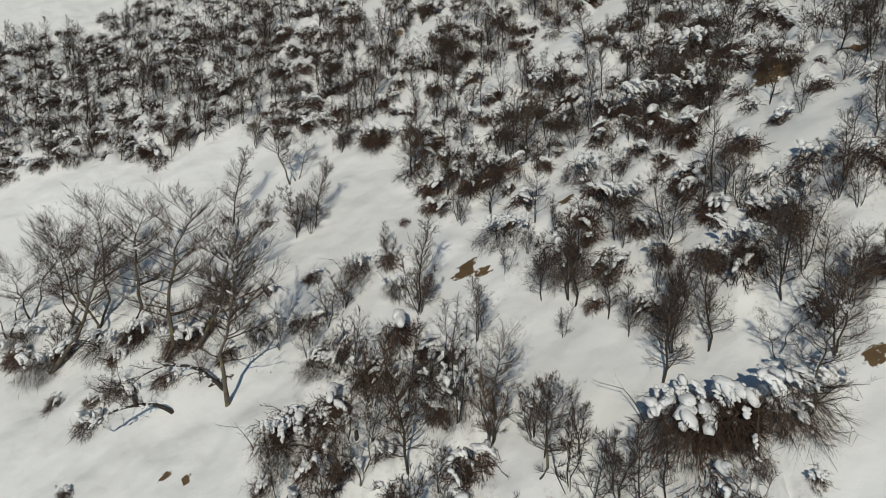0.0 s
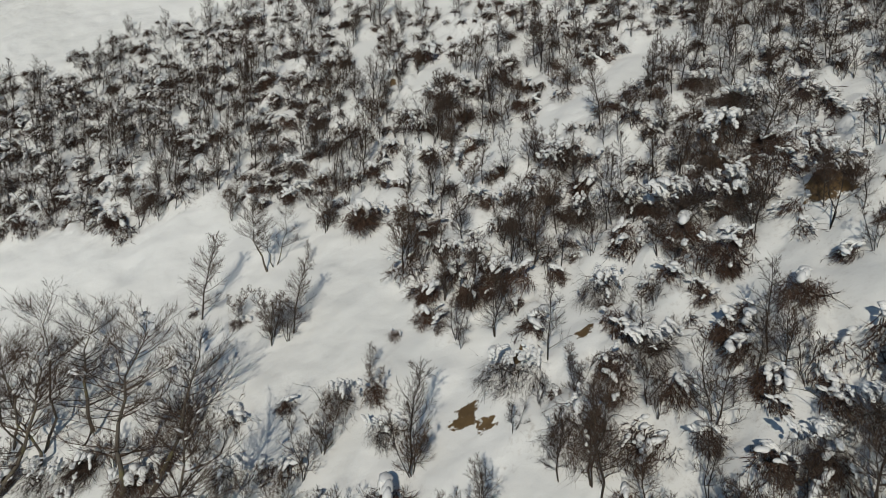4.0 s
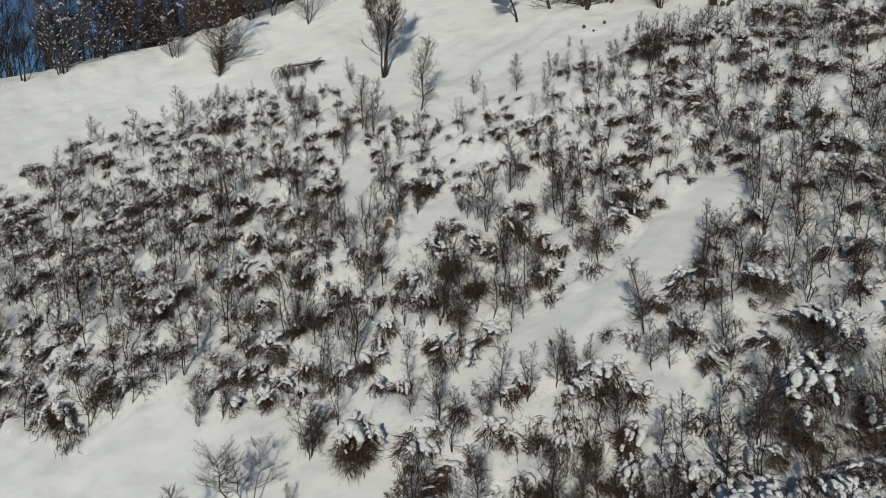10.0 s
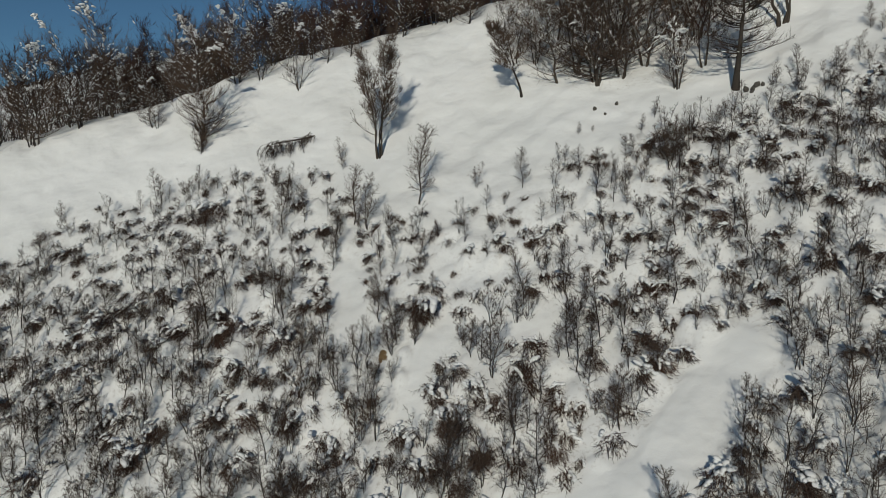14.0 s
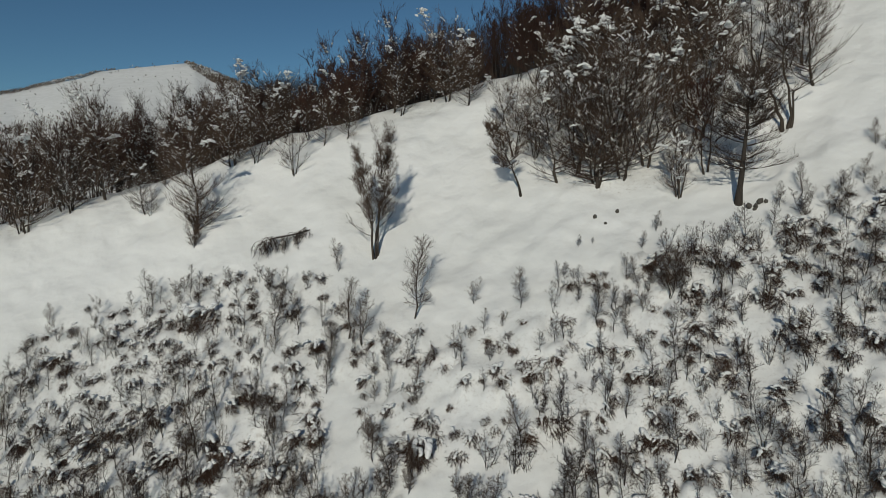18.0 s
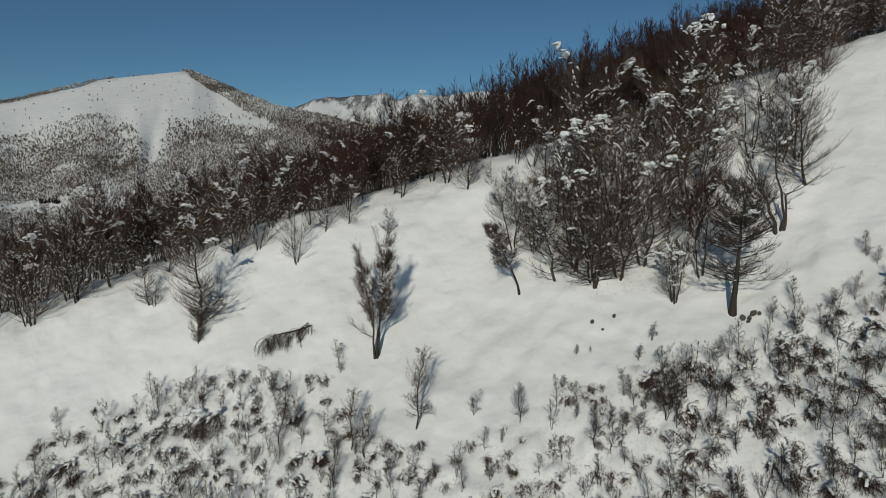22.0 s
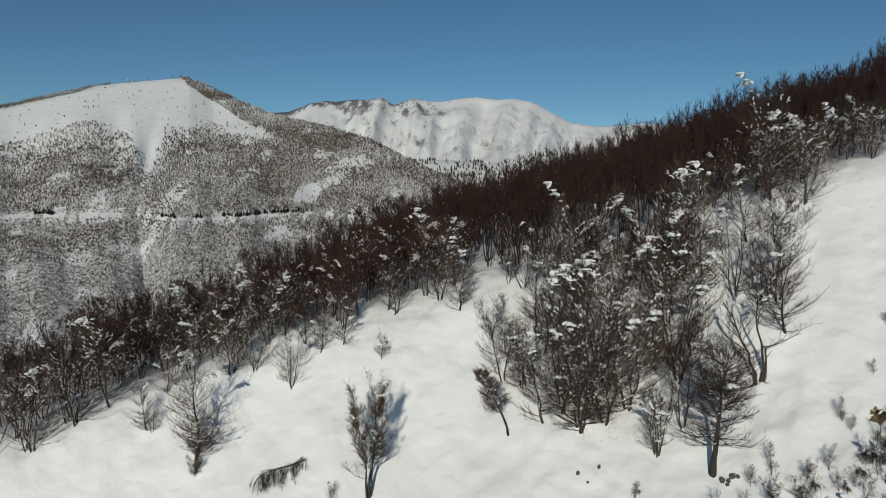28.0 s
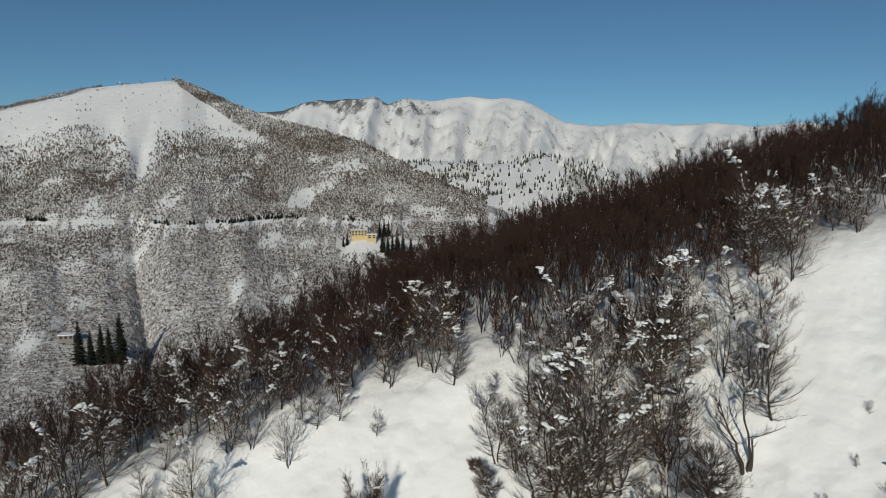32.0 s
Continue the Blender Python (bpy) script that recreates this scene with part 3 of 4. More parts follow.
def grow_bent(seed, tall, wide=1.0, tufts=150, snow=14, clod=0.15, radius=0.005, fine=True, stems=5):
    """Shrub pressed down by snow: bowed stems in a dark ragged dome of hanging twigs, with a torn mat of snow clods on top."""
    rng = np.random.default_rng(seed)
    trunk, crown, load = Soup(), Soup(), Soup()
    for _ in range(stems):
        br = bough(rng, (rng.normal(0, 0.2) * tall, rng.normal(0.1, 0.12) * tall, -0.15), -1.75 + rng.normal(0, 0.8), rng.uniform(1.0, 1.4), tall * rng.uniform(0.8, 1.35), -rng.uniform(1.2, 2.4), 6, 0.08)
        br[:, 2] = np.maximum(br[:, 2], 0.06 + 0.6 * np.minimum(br[:, 1], 0))
        tube(trunk, br, np.linspace(0.012 * tall + 0.004, 0.004, len(br)), 4 if fine else 3)
        feather(crown, rng, br, 7 if fine else 4, 0.5 * tall, radius, low=0.3, up=0.1, ends=2)
    d = unit(rng.normal(0, 1, (tufts, 3)) * (1, 1, 0.8) + (0, -0.35, 0.25))
    d[:, 2] = np.abs(d[:, 2])
    hub = rng.uniform(-1, 1, (4, 3)) * np.array([0.45, 0.3, 0.0]) * tall * wide
    at = hub[rng.integers(0, 4, tufts)] + d * np.array([0.5 * wide, 0.42, 0.62]) * tall * rng.uniform(0.55, 1.05, (tufts, 1))
    at[:, 2] += 0.58 * np.minimum(at[:, 1], 0)
    fall = unit(np.array([0, -0.45, -0.75]) + 0.5 * d * (1, 1, 0.3) + rng.normal(0, 0.42, (tufts, 3)))
    long = tall * rng.uniform(0.22, 0.6, (tufts, 1))
    hairs(crown, at, at + fall * long, radius)
    for _ in range(3):
        b = at + fall * long * rng.uniform(0.05, 0.7, (tufts, 1))
        hairs(crown, b, b + unit(fall + rng.normal(0, 0.6, (tufts, 3))) * long * 0.6, radius * 0.85)
    for k in range(snow):
        c = hub[k % 4]
        p = c + np.array([rng.normal(0, 0.3) * wide, rng.normal(0.08, 0.22), 0.0]) * tall
        way = unit(np.array([rng.normal(0, 0.35), -1.0, 0.0]))
        p[2] = tall * rng.uniform(0.5, 0.68) + 0.58 * min(p[1], 0)
        size, sink = clod * tall * rng.uniform(0.6, 1.3), rng.uniform(-0.35, 0.1)
        for _ in range(rng.integers(3, 7)):
            lump(load, rng, p + rng.normal(0, 0.3, 3) * size, size * rng.uniform(0.6, 1.2), way + np.array([0, 0, sink]) + rng.normal(0, 0.35, 3), rng.uniform(1.0, 1.7), rng.uniform(0.45, 0.75), fine and size > 0.1)
            p = p + (way + np.array([0, 0, sink])) * size * 0.75
            sink -= 0.3
            size *= 0.93
    return trunk, crown, load


# ---- things that grow ----
def part(name, soup, material, parent, label="", smooth=True):
    v, f = soup.arrays()
    ob = new(name, fill_mesh(name, v, f, smooth, (material,)))
    ob.parent = parent
    if label:
        tagged(ob, label)
    return ob


class Kind:
    """A kind of plant with several shapes, which may stand as things or be joined into a thicket."""

    def __init__(self, name, label, category, group, shapes, bark, twig, snow_label="clinging snow", light=None):
        self.name, self.label, self.category, self.group = name, label, category, group
        self.shapes, self.bark, self.twig, self.snow_label = shapes, bark, twig, snow_label
        self.first = [None] * len(shapes)
        self.light = light or shapes

    def stand(self, i, m, label=""):
        i %= len(self.shapes)
        if self.first[i] is None:
            root = new(self.name)
            root.empty_display_size = 0.3
            tagged(root, self.label, self.category, self.group)
            trunk, crown, load = self.shapes[i][:3]
            if 1 < len(trunk.v) < 8 and self.name != "bent_shrub":
                for v, f in zip(trunk.v, trunk.f):
                    stem = Soup()
                    stem.add(v, f - f.min())
                    part("stem", stem, self.bark, root)
            else:
                part("trunk", trunk, self.bark, root)
            part("crown", crown, self.twig, root)
            if load.n:
                tagged(part("snow_load", load, CLING, root, self.snow_label, True), kind="stuff")
            root.matrix_basis = m
            self.first[i] = root
            ob = root
        else:
            keep = self.first[i]
            ob = copy_thing(keep, m)
        if label:
            tagged(ob, label)
        return ob


def setting(x, y, size, turn=0.0, sink=0.04, tip=(0.0, 0.0)):
    z = float(height(x, y)) - sink
    return Matrix.Translation((x, y, z)) @ Euler((tip[0], tip[1], turn)).to_matrix().to_4x4() @ Matrix.Diagonal((size, size, size, 1))


def thicket(name, label, category, kinds, places):
    """Many plants as one mesh: places are rows of kind, shape, x, y, size and turn."""
    mats, vs, fs, ms, n = [], [], [], [], 0
    for kind, i, x, y, size, turn in places:
        shape = kind.light[i % len(kind.light)]
        z = float(height(x, y)) - 0.04
        c, s = math.cos(turn), math.sin(turn)
        rot = np.array([[c, -s, 0], [s, c, 0], [0, 0, 1]]).T * size
        for soup, mat in zip(shape, (kind.bark, kind.twig, CLING)):
            v, f = soup.arrays()
            if not len(v):
                continue
            if mat not in mats:
                mats.append(mat)
            vs.append(v @ rot + (x, y, z))
            fs.append(f + n)
            ms.append(np.full(len(f), mats.index(mat)))
            n += len(v)
    ob = new(name, fill_mesh(name, np.concatenate(vs), np.concatenate(fs), True, mats, np.concatenate(ms)))
    return tagged(ob, label, category, kind="stuff")


# ---- ground ----
def forest_edge(x):
    return np.interp(x, (-60, -45, -35.3, -31, -27, -22, -16, -9.5, -1.5, 3, 5.5, 7, 7.7, 10.5, 14, 17, 20, 25, 28, 35.5, 39.5, 44, 60, 90),
                     (50, 58, 67.5, 71, 74, 73.5, 72.5, 73.5, 75.5, 76, 72, 68, 64.5, 62.6, 62, 61.3, 60, 63.5, 66.5, 75, 77.5, 76, 80, 92))


def build_ground():
    front = np.arange(-52, 52.01, 0.2)
    rest = np.arange(55, 305.1, 5.0)
    ang = np.radians(np.concatenate([front, rest]))
    r = [2.0, 4.0, 7.0, 11.0, 16.0, 21.0, 26.0, 32.0, 36.0, *np.arange(39.0, 108.0, 0.27)]
    while r[-1] < 170:
        r.append(r[-1] * 1.0115)
    while r[-1] < 4900:
        r.append(r[-1] * (1.027 if r[-1] < 2300 else 1.013))
    r = np.array(r)
    a, q = np.meshgrid(ang, r)
    x, y = np.sin(a) * q, -30 + np.cos(a) * q
    z = height(x, y)
    v = np.stack([x, y, z], -1).reshape(-1, 3)
    n, rows = len(ang), len(r)
    i, j = np.meshgrid(np.arange(rows - 1), np.arange(n), indexing="ij")
    i, j = i.ravel(), j.ravel()
    k = (j + 1) % n
    f = np.stack([i * n + j, (i + 1) * n + j, (i + 1) * n + k, i * n + k], 1)
    me = fill_mesh("ground", np.concatenate([v, [[0, -30, float(height(0, -30))]]]), f, True, (GROUND,))
    # the middle is closed by a fan
    centre = len(v)
    bm = bmesh.new()
    bm.from_mesh(me)
    bm.verts.ensure_lookup_table()
    for t in range(n):
        face = bm.faces.new((bm.verts[centre], bm.verts[t], bm.verts[(t + 1) % n]))
        face.smooth = True
    bmesh.ops.recalc_face_normals(bm, faces=bm.faces[-n:])
    bm.to_mesh(me)
    bm.free()
    ground = tagged(new("ground", me), "snow-covered mountain slopes and valley in sunlight", "ground", kind="structure")
    zz, up, on_hill, on_mid, bearing, dist, fold, top = hills(x, y)
    far = (dist > 250) & (y > 20)
    wood = wooded(x, y, z)
    rock = np.where(far & (dist > 2600), np.clip((z - 150) / 250, 0, 1) * np.clip(fbm(x / 420.0, y / 420.0, 77, 3) * 2.8 - 0.8, 0, 1) * np.clip((4 - bearing) / 14, 0.12, 1) + np.clip((0.42 - fold) * 4, 0, 0.6) * np.clip((0.97 - top) * 6, 0, 1) + 0.22 * np.clip((0.97 - top) * 10, 0, 1), 0)
    bush = np.where(dist < 110, brush(x, y), 0) + np.where((y > forest_edge(x)) & (dist < 200), 0.8, 0)
    soil = np.zeros_like(x)
    for sx, sy, sr in SOIL:
        soil = np.maximum(soil, np.clip(1.0 - np.hypot(x - sx, (y - sy) * 1.3) / (sr * 1.25), 0, 0.62))
    for name, values in (("wood", wood), ("rock", rock), ("brush", bush), ("soil", soil)):
        att = me.attributes.new(name, "FLOAT", "POINT")
        att.data.foreach_set("value", np.concatenate([values.ravel(), [0.0]]).astype(np.float32))
    return ground


def wooded(x, y, z):
    """How thickly trees stand on the far slopes, 0 to 1."""
    zz, up, on_hill, on_mid, bearing, r, fold, top = hills(x, y)
    far = (r > 230) & (y > 20)
    line = np.interp(bearing, (-40, -33, -30, -27, -25, -23.7, -22.4, -19, -16, -13, -10, -8, 0), (0.76, 0.76, 0.76, 0.73, 0.68, 0.53, 0.66, 0.78, 0.85, 0.95, 1.1, 1.2, 1.3))
    line = line + (fbm(x / 60.0, y / 60.0, 51, 3) - 0.5) * 0.2
    cover = np.clip((line - up) * 7, 0.0, 1)
    brow = np.interp(bearing, (-41, -31, -26, -23, -21.2, -20.4, -19, -17, -15), (0.965, 0.978, 0.995, 1.01, 1.01, 0.94, 0.90, 0.875, 0.85))
    cover = np.where((up > brow + 0.02 * (fbm(x / 60.0, y / 60.0, 57, 2) - 0.5)) & on_hill, 1.0, cover)
    cover = np.maximum(cover, 0.006)
    glade = np.clip((fbm(x / 34.0, y / 34.0, 55, 4) - 0.67) * 8, 0, 1)
    bare = np.hypot((x + 129) / 13, (y - 692) / 34) < 0.6 + 0.8 * fbm(x / 14.0, y / 14.0, 56, 3)
    road = np.abs(z - (35.5 + 1.2 * np.sin(bearing * 0.4))) < 1.7
    cover = cover * (1 - 0.8 * glade) * np.where(road & (r > 400) & on_hill, 0.1, 1) * np.where(bare, 0.08, 1)
    cover = np.where(on_mid, np.clip((fbm(x / 90.0, y / 90.0, 58, 3) - 0.30) * 5, 0.1, 1), cover)
    high = 0.75 * np.clip((0.68 + 0.3 * (fold - 0.5) + 0.2 * (fbm(x / 90.0, y / 90.0, 59, 3) - 0.5) - top) * 7, 0, 1) * np.clip((fold - 0.40) * 7, 0, 1)
    cover = np.where(~on_hill & ~on_mid, np.where(r > 1700, high, cover), cover)
    clearing = (np.hypot((x + 50) / 26, (y - 574) / 17) < 1) | (np.hypot((x + 10) / 24, (y - 582) / 16) < 1)
    return np.where(far & ~clearing, cover, 0)


SOIL = ((0.9, 24.1, 0.8), (1.6, 23.4, 0.5), (15.6, 24.4, 0.9), (13.0, 25.0, 1.2), (4.9, 24.9, 0.5), (2.7, 25.3, 0.5), (-9.9, 20.8, 0.35), (-9.0, 20.5, 0.35), (9.9, 13.8, 0.5), (30.8, 57.5, 0.9), (-3.2, 47.4, 0.4))
build_ground()

# ---- plants of the near slope ----
SAPLING = Kind("sapling", "slender bare sapling with feathery upswept grey twigs standing in snow", "sapling", "saplings on the snowy slope",
               [grow_sapling(100 + i, 3.0, 1 + i % 3, 0.11, 40, 0.27 + 0.02 * (i % 3), 13, 0.0042, True, 3) for i in range(8)],
               BARK_DARK, TWIG_GREY, light=[grow_sapling(150 + i, 3.0, 1 + i % 2, 0.12, 22, 0.27 + 0.02 * (i % 3), 10, 0.0052, False, 3) for i in range(10)])
BUSHY = Kind("bushy_sapling", "low bare bush of many fanning stems in snow", "bush", "bushes on the snowy slope",
             [grow_sapling(200 + i, 2.1, 5 + i % 2, 0.32, 45, 0.25, 15, 0.0042, True, 3) for i in range(6)],
             BARK_DARK, TWIG_BROWN, light=[grow_sapling(250 + i, 2.1, 4, 0.3, 24, 0.28, 10, 0.0052, False, 3) for i in range(8)])
BENT = Kind("bent_shrub", "dark bent shrub pressed down under clods of snow", "shrub", "snow-bent shrubs on the slope",
            [grow_bent(300 + i, 0.95 + 0.05 * i, 0.8 + 0.1 * (i % 4), 330, (5, 2, 3, 7)[i % 4], 0.12, 0.0065) for i in range(8)],
            BARK_DARK, TWIG_RUST, "torn mat of snow clods",
            light=[grow_bent(350 + i, 0.9 + 0.05 * i, 0.8 + 0.1 * (i % 4), 140, (3, 1, 2, 3)[i % 4], 0.15, 0.0105, False, 3) for i in range(10)])
LADEN = Kind("snow_laden_shrub", "tall bowed shrub with torn pillows of snow over a dark hollow", "shrub", "snow-laden shrubs on the slope",
             [grow_bent(380 + i, 2.2, 0.75 + 0.08 * i, 480, 20 + 3 * i, 0.055, 0.0052, True, 7) for i in range(5)],
             BARK_DARK, TWIG_GREY, "torn pillows of snow")
BIRCH = Kind("birch_tree", "bare birch with crooked grey stems and fine spreading twigs", "tree", "birches at the foot of the slope",
             [grow_tree(400 + i, 6.0, 1 + i % 2, 0.2, 0.26, 42, 0.36, 0.25, 0.14, 9, 0.75, 0.0155, 5, 0.4, radius=0.005, sub=3, fork=4, taper=0.2, crook=0.035, flecks=0.15) for i in range(5)],
             BARK_GREY, TWIG_GREY)
BEECH = Kind("beech_tree", "bare beech with many spreading branches and lumps of snow", "tree", "trees along the forest edge",
             [grow_tree(500 + i, 8.0, 1 + (i * 2) % 3, 0.19, 0.03 + 0.03 * (i % 3), 60, 0.43, 0.28, 0.42, 9, 0.95, 0.013, 6 + i % 3 * 2, 0.8, radius=0.0072, sub=3, fork=3, flecks=0.85, skirt=0.3, taper=0.40, crook=0.015) for i in range(6)],
             BARK_DARK, TWIG_BROWN, "lumps of snow caught in the branches")
VASE = Kind("vase_shaped_tree", "narrow vase-shaped bare tree with several dark stems", "tree", "",
            [grow_tree(560, 9.0, 5, 0.085, 0.24, 120, 0.22, 0.5, 0.45, 10, 0.8, 0.018, 10, 0.35, radius=0.0075, sub=4, fork=4, taper=0.4)], BARK_DARK, TWIG_BROWN)
FOREST = Kind("forest_tree", "bare dark reddish-brown beech in the dense forest", "tree", "trees of the beech forest",
              [grow_tree(600 + i, 7.5, 2 + i % 2, 0.22, 0.14, 56, 0.37, 0.45, 0.4, 7, 1.0, 0.014, 2 + i % 2, 0.6, radius=0.0135, sub=2, fork=3, flecks=0.15, taper=0.36) for i in range(6)],
              BARK_DARK, TWIG_RED, "small lumps of snow",
              light=[grow_tree(650 + i, 7.5, 3, 0.26, 0.25, 15, 0.36, 0.75, 0.35, 9, 1.15, 0.012, 0, 0.35, radius=0.0155, sub=0, fork=4, flecks=0.0, taper=0.4) for i in range(7)])

taken = []
BIRCH_PLACES = ((-14.7, 28.7, 5.2), (-18.1, 29.6, 5.3), (-10.7, 25.8, 5.6), (-21.0, 31.0, 4.1), (-8.3, 23.0, 6.0), (-12.1, 25.9, 7.5), (-16.5, 28.9, 7.0), (-18.3, 27.7, 6.9), (-21.6, 30.0, 4.8), (1.6, 17.8, 2.6), (2.6, 15.5, 2.6), (-2.5, 18.0, 2.9), (9.3, 15.2, 2.6), (8.4, 15.1, 2.1), (-8.5, 34.8, 3.1), (8.2, 13.4, 2.8), (-8.2, 35.0, 3.0))
SAPLING_PLACES = ((-11.3, 33.2, 4.0), (-17.5, 40.4, 3.2), (-11.6, 39.2, 2.0), (-6.6, 34.8, 1.2), (-7.2, 30.4, 2.6), (-6.5, 30.5, 2.1), (-5.9, 36.5, 2.5), (-1.6, 32.2, 3.5), (-1.0, 23.2, 2.6), (-4.6, 24.3, 2.2), (-0.4, 19.5, 2.3), (-0.9, 21.0, 2.7), (-0.1, 16.6, 2.0), (3.8, 19.1, 1.6), (5.5, 17.9, 2.0), (6.4, 16.8, 2.5), (7.1, 16.2, 2.1), (9.2, 20.1, 2.3), (10.2, 18.1, 1.7), (7.8, 20.2, 2.2), (8.6, 20.4, 2.3), (0.8, 27.0, 1.7), (0.2, 29.6, 2.1), (3.9, 30.1, 2.1), (4.3, 19.9, 2.3), (3.4, 20.8, 2.2), (6.1, 20.9, 2.2), (7.2, 23.1, 2.2), (-2.6, 27.4, 1.5), (-4.4, 22.8, 1.7), (-11.7, 39.5, 1.7), (-10.5, 39.3, 1.3))
SAPLING_PLACES_2 = ((-6.4, 30.8, 2.4), (-5.9, 36.3, 2.6), (0.7, 39.1, 2.8), (2.7, 40.6, 1.4), (3.6, 39.4, 2.5), (0.7, 27.5, 3.1), (0.2, 29.6, 2.7), (2.1, 26.9, 2.5), (3.8, 29.3, 2.4), (6.3, 29.8, 1.9), (10.3, 33.7, 2.8), (11.9, 36.3, 2.2), (7.8, 34.2, 2.3), (2.4, 57.0, 2.4), (5.2, 55.4, 3.1), (-4.8, 56.4, 3.1), (-5.8, 57.0, 2.9), (-7.3, 62.8, 1.7), (8.2, 56.6, 1.7), (13.7, 44.5, 2.4), (15.7, 44.2, 2.3), (15.0, 37.6, 4.5), (17.2, 43.4, 2.4), (2.3, 44.4, 2.9), (2.9, 41.7, 2.4), (0.7, 39.5, 2.8), (-27.5, 61.2, 2.3), (10.4, 58.5, 1.3), (13.3, 57.1, 1.5), (-7.1, 62.0, 1.7), (28.7, 58.1, 2.1), (26.5, 55.8, 1.6))
SAPLING_PLACES_3 = ((5.9, 16.2, 2.6), (9.3, 14.2, 2.9), (10.3, 15.2, 2.6), (7.4, 17.1, 2.9), (9.0, 16.1, 3.1), (9.8, 16.7, 3.3), (5.1, 18.8, 2.6), (4.2, 20.3, 2.9), (-1.5, 57.2, 3.9), (25.1, 55.7, 1.5), (27.4, 54.5, 2.1), (28.7, 58.1, 1.8), (28.9, 57.3, 1.5), (26.3, 54.5, 2.0), (32.0, 59.9, 1.4), (14.5, 58.1, 1.2), (23.2, 56.8, 1.6), (21.8, 56.6, 1.6), (34.9, 62.9, 1.8), (14.8, 58.2, 1.0), (9.5, 58.5, 1.0), (18.1, 55.7, 2.2))
BUSHY_PLACES = ((-18.2, 28.7, 2.2), (-12.8, 27.3, 2.2), (-8.8, 26.0, 2.0), (-4.1, 25.1, 2.0), (-0.8, 23.0, 2.4), (-2.4, 20.4, 2.4), (1.3, 17.2, 2.6), (2.6, 16.7, 2.0), (-9.8, 24.2, 1.6), (-18.7, 65.5, 2.0), (-18.6, 65.7, 1.7), (-1.5, 32.4, 2.5), (-7.2, 30.7, 2.3), (-9.3, 32.5, 1.5), (14.2, 53.5, 2.6), (-12.0, 61.5, 1.7), (13.6, 53.2, 2.9), (-18.9, 66.6, 1.8), (-19.1, 66.9, 1.9), (6.9, 17.7, 1.5), (-2.3, 26.2, 1.4), (22.4, 55.2, 2.4), (11.2, 17.6, 1.5))
BENT_PLACES = ((-18.0, 28.8, 1.5), (-13.9, 27.7, 1.5), (-20.0, 28.6, 1.4), (-11.1, 26.6, 1.5), (-13.1, 25.0, 1.0), (-17.0, 26.1, 0.9), (-11.3, 24.6, 0.9), (-14.7, 25.2, 0.6), (-14.8, 26.9, 1.0), (7.2, 14.1, 1.5), (6.9, 14.5, 1.5), (6.3, 14.6, 1.5), (7.9, 13.7, 1.5), (7.1, 13.0, 0.8), (-4.2, 19.7, 1.5), (-2.9, 18.4, 1.5), (-5.7, 20.9, 1.5), (-1.3, 22.2, 1.5), (-2.3, 26.4, 1.0), (0.3, 20.4, 1.2), (-5.8, 19.1, 1.1), (5.8, 24.8, 1.4), (5.6, 22.3, 1.5), (10.4, 29.7, 1.5), (8.6, 20.3, 1.2), (5.0, 19.5, 0.7), (-13.9, 21.6, 0.6), (7.9, 12.4, 0.4), (-3.9, 37.0, 1.5), (-1.8, 28.9, 0.8), (-11.7, 33.7, 0.7), (-9.0, 32.2, 1.3))
BENT_PLACES_6 = ((6.4, 32.7, 1.4), (9.0, 26.4, 1.5), (9.6, 24.7, 1.4), (3.2, 36.3, 0.9), (-19.2, 41.1, 1.5), (-22.3, 41.7, 1.2), (6.0, 25.7, 0.5), (6.8, 22.9, 1.1), (3.1, 36.2, 0.9), (-3.5, 35.8, 1.8), (-0.5, 39.5, 1.0), (6.2, 34.9, 1.3), (11.4, 29.8, 1.5), (12.3, 29.1, 1.5), (8.1, 29.9, 0.9), (6.2, 30.9, 1.4), (-1.4, 49.2, 1.8), (10.5, 46.9, 1.0), (14.8, 48.8, 1.2), (-16.2, 60.3, 1.8), (-22.5, 61.8, 0.8), (-19.5, 61.1, 0.8), (-8.1, 60.5, 0.6))
BEECH_PLACES = ((9.1, 64.2, 6.8), (15.7, 64.0, 9.4), (7.0, 69.4, 4.0), (21.0, 69.2, 7.8), (26.2, 69.1, 6.8), (14.3, 67.4, 9.4), (11.0, 70.1, 7.9), (-30.6, 70.2, 6.1), (-23.5, 69.0, 4.2), (-19.0, 66.7, 8.2), (-12.0, 70.9, 5.7), (-9.8, 73.1, 3.8), (-7.8, 73.5, 4.4), (-15.6, 72.3, 4.4), (-4.2, 72.0, 4.3), (3.0, 74.6, 5.3), (7.8, 66.9, 5.7), (6.4, 68.1, 5.1), (12.0, 63.1, 8.4), (10.7, 64.7, 7.5), (16.7, 60.5, 6.3), (28.2, 64.6, 7.2), (-33.9, 68.6, 6.6), (-28.6, 72.0, 7.0), (-17.8, 72.3, 5.6), (35.1, 74.5, 5.6), (18.9, 71.9, 8.1), (23.4, 69.9, 6.6), (28.9, 67.3, 7.9), (-3.1, 76.2, 4.6), (5.7, 71.7, 4.1), (19.7, 66.1, 6.5))
BEECH_PLACES_8 = ((8.1, 67.2, 3.8), (13.8, 63.5, 8.4), (-18.8, 66.8, 7.4), (-24.0, 69.2, 3.8), (-31.5, 70.4, 5.8), (-33.2, 68.3, 6.2), (-23.4, 72.1, 4.5), (-17.5, 72.5, 4.3))
VASE_PLACES = ((-4.5, 63.0, 8.5),)
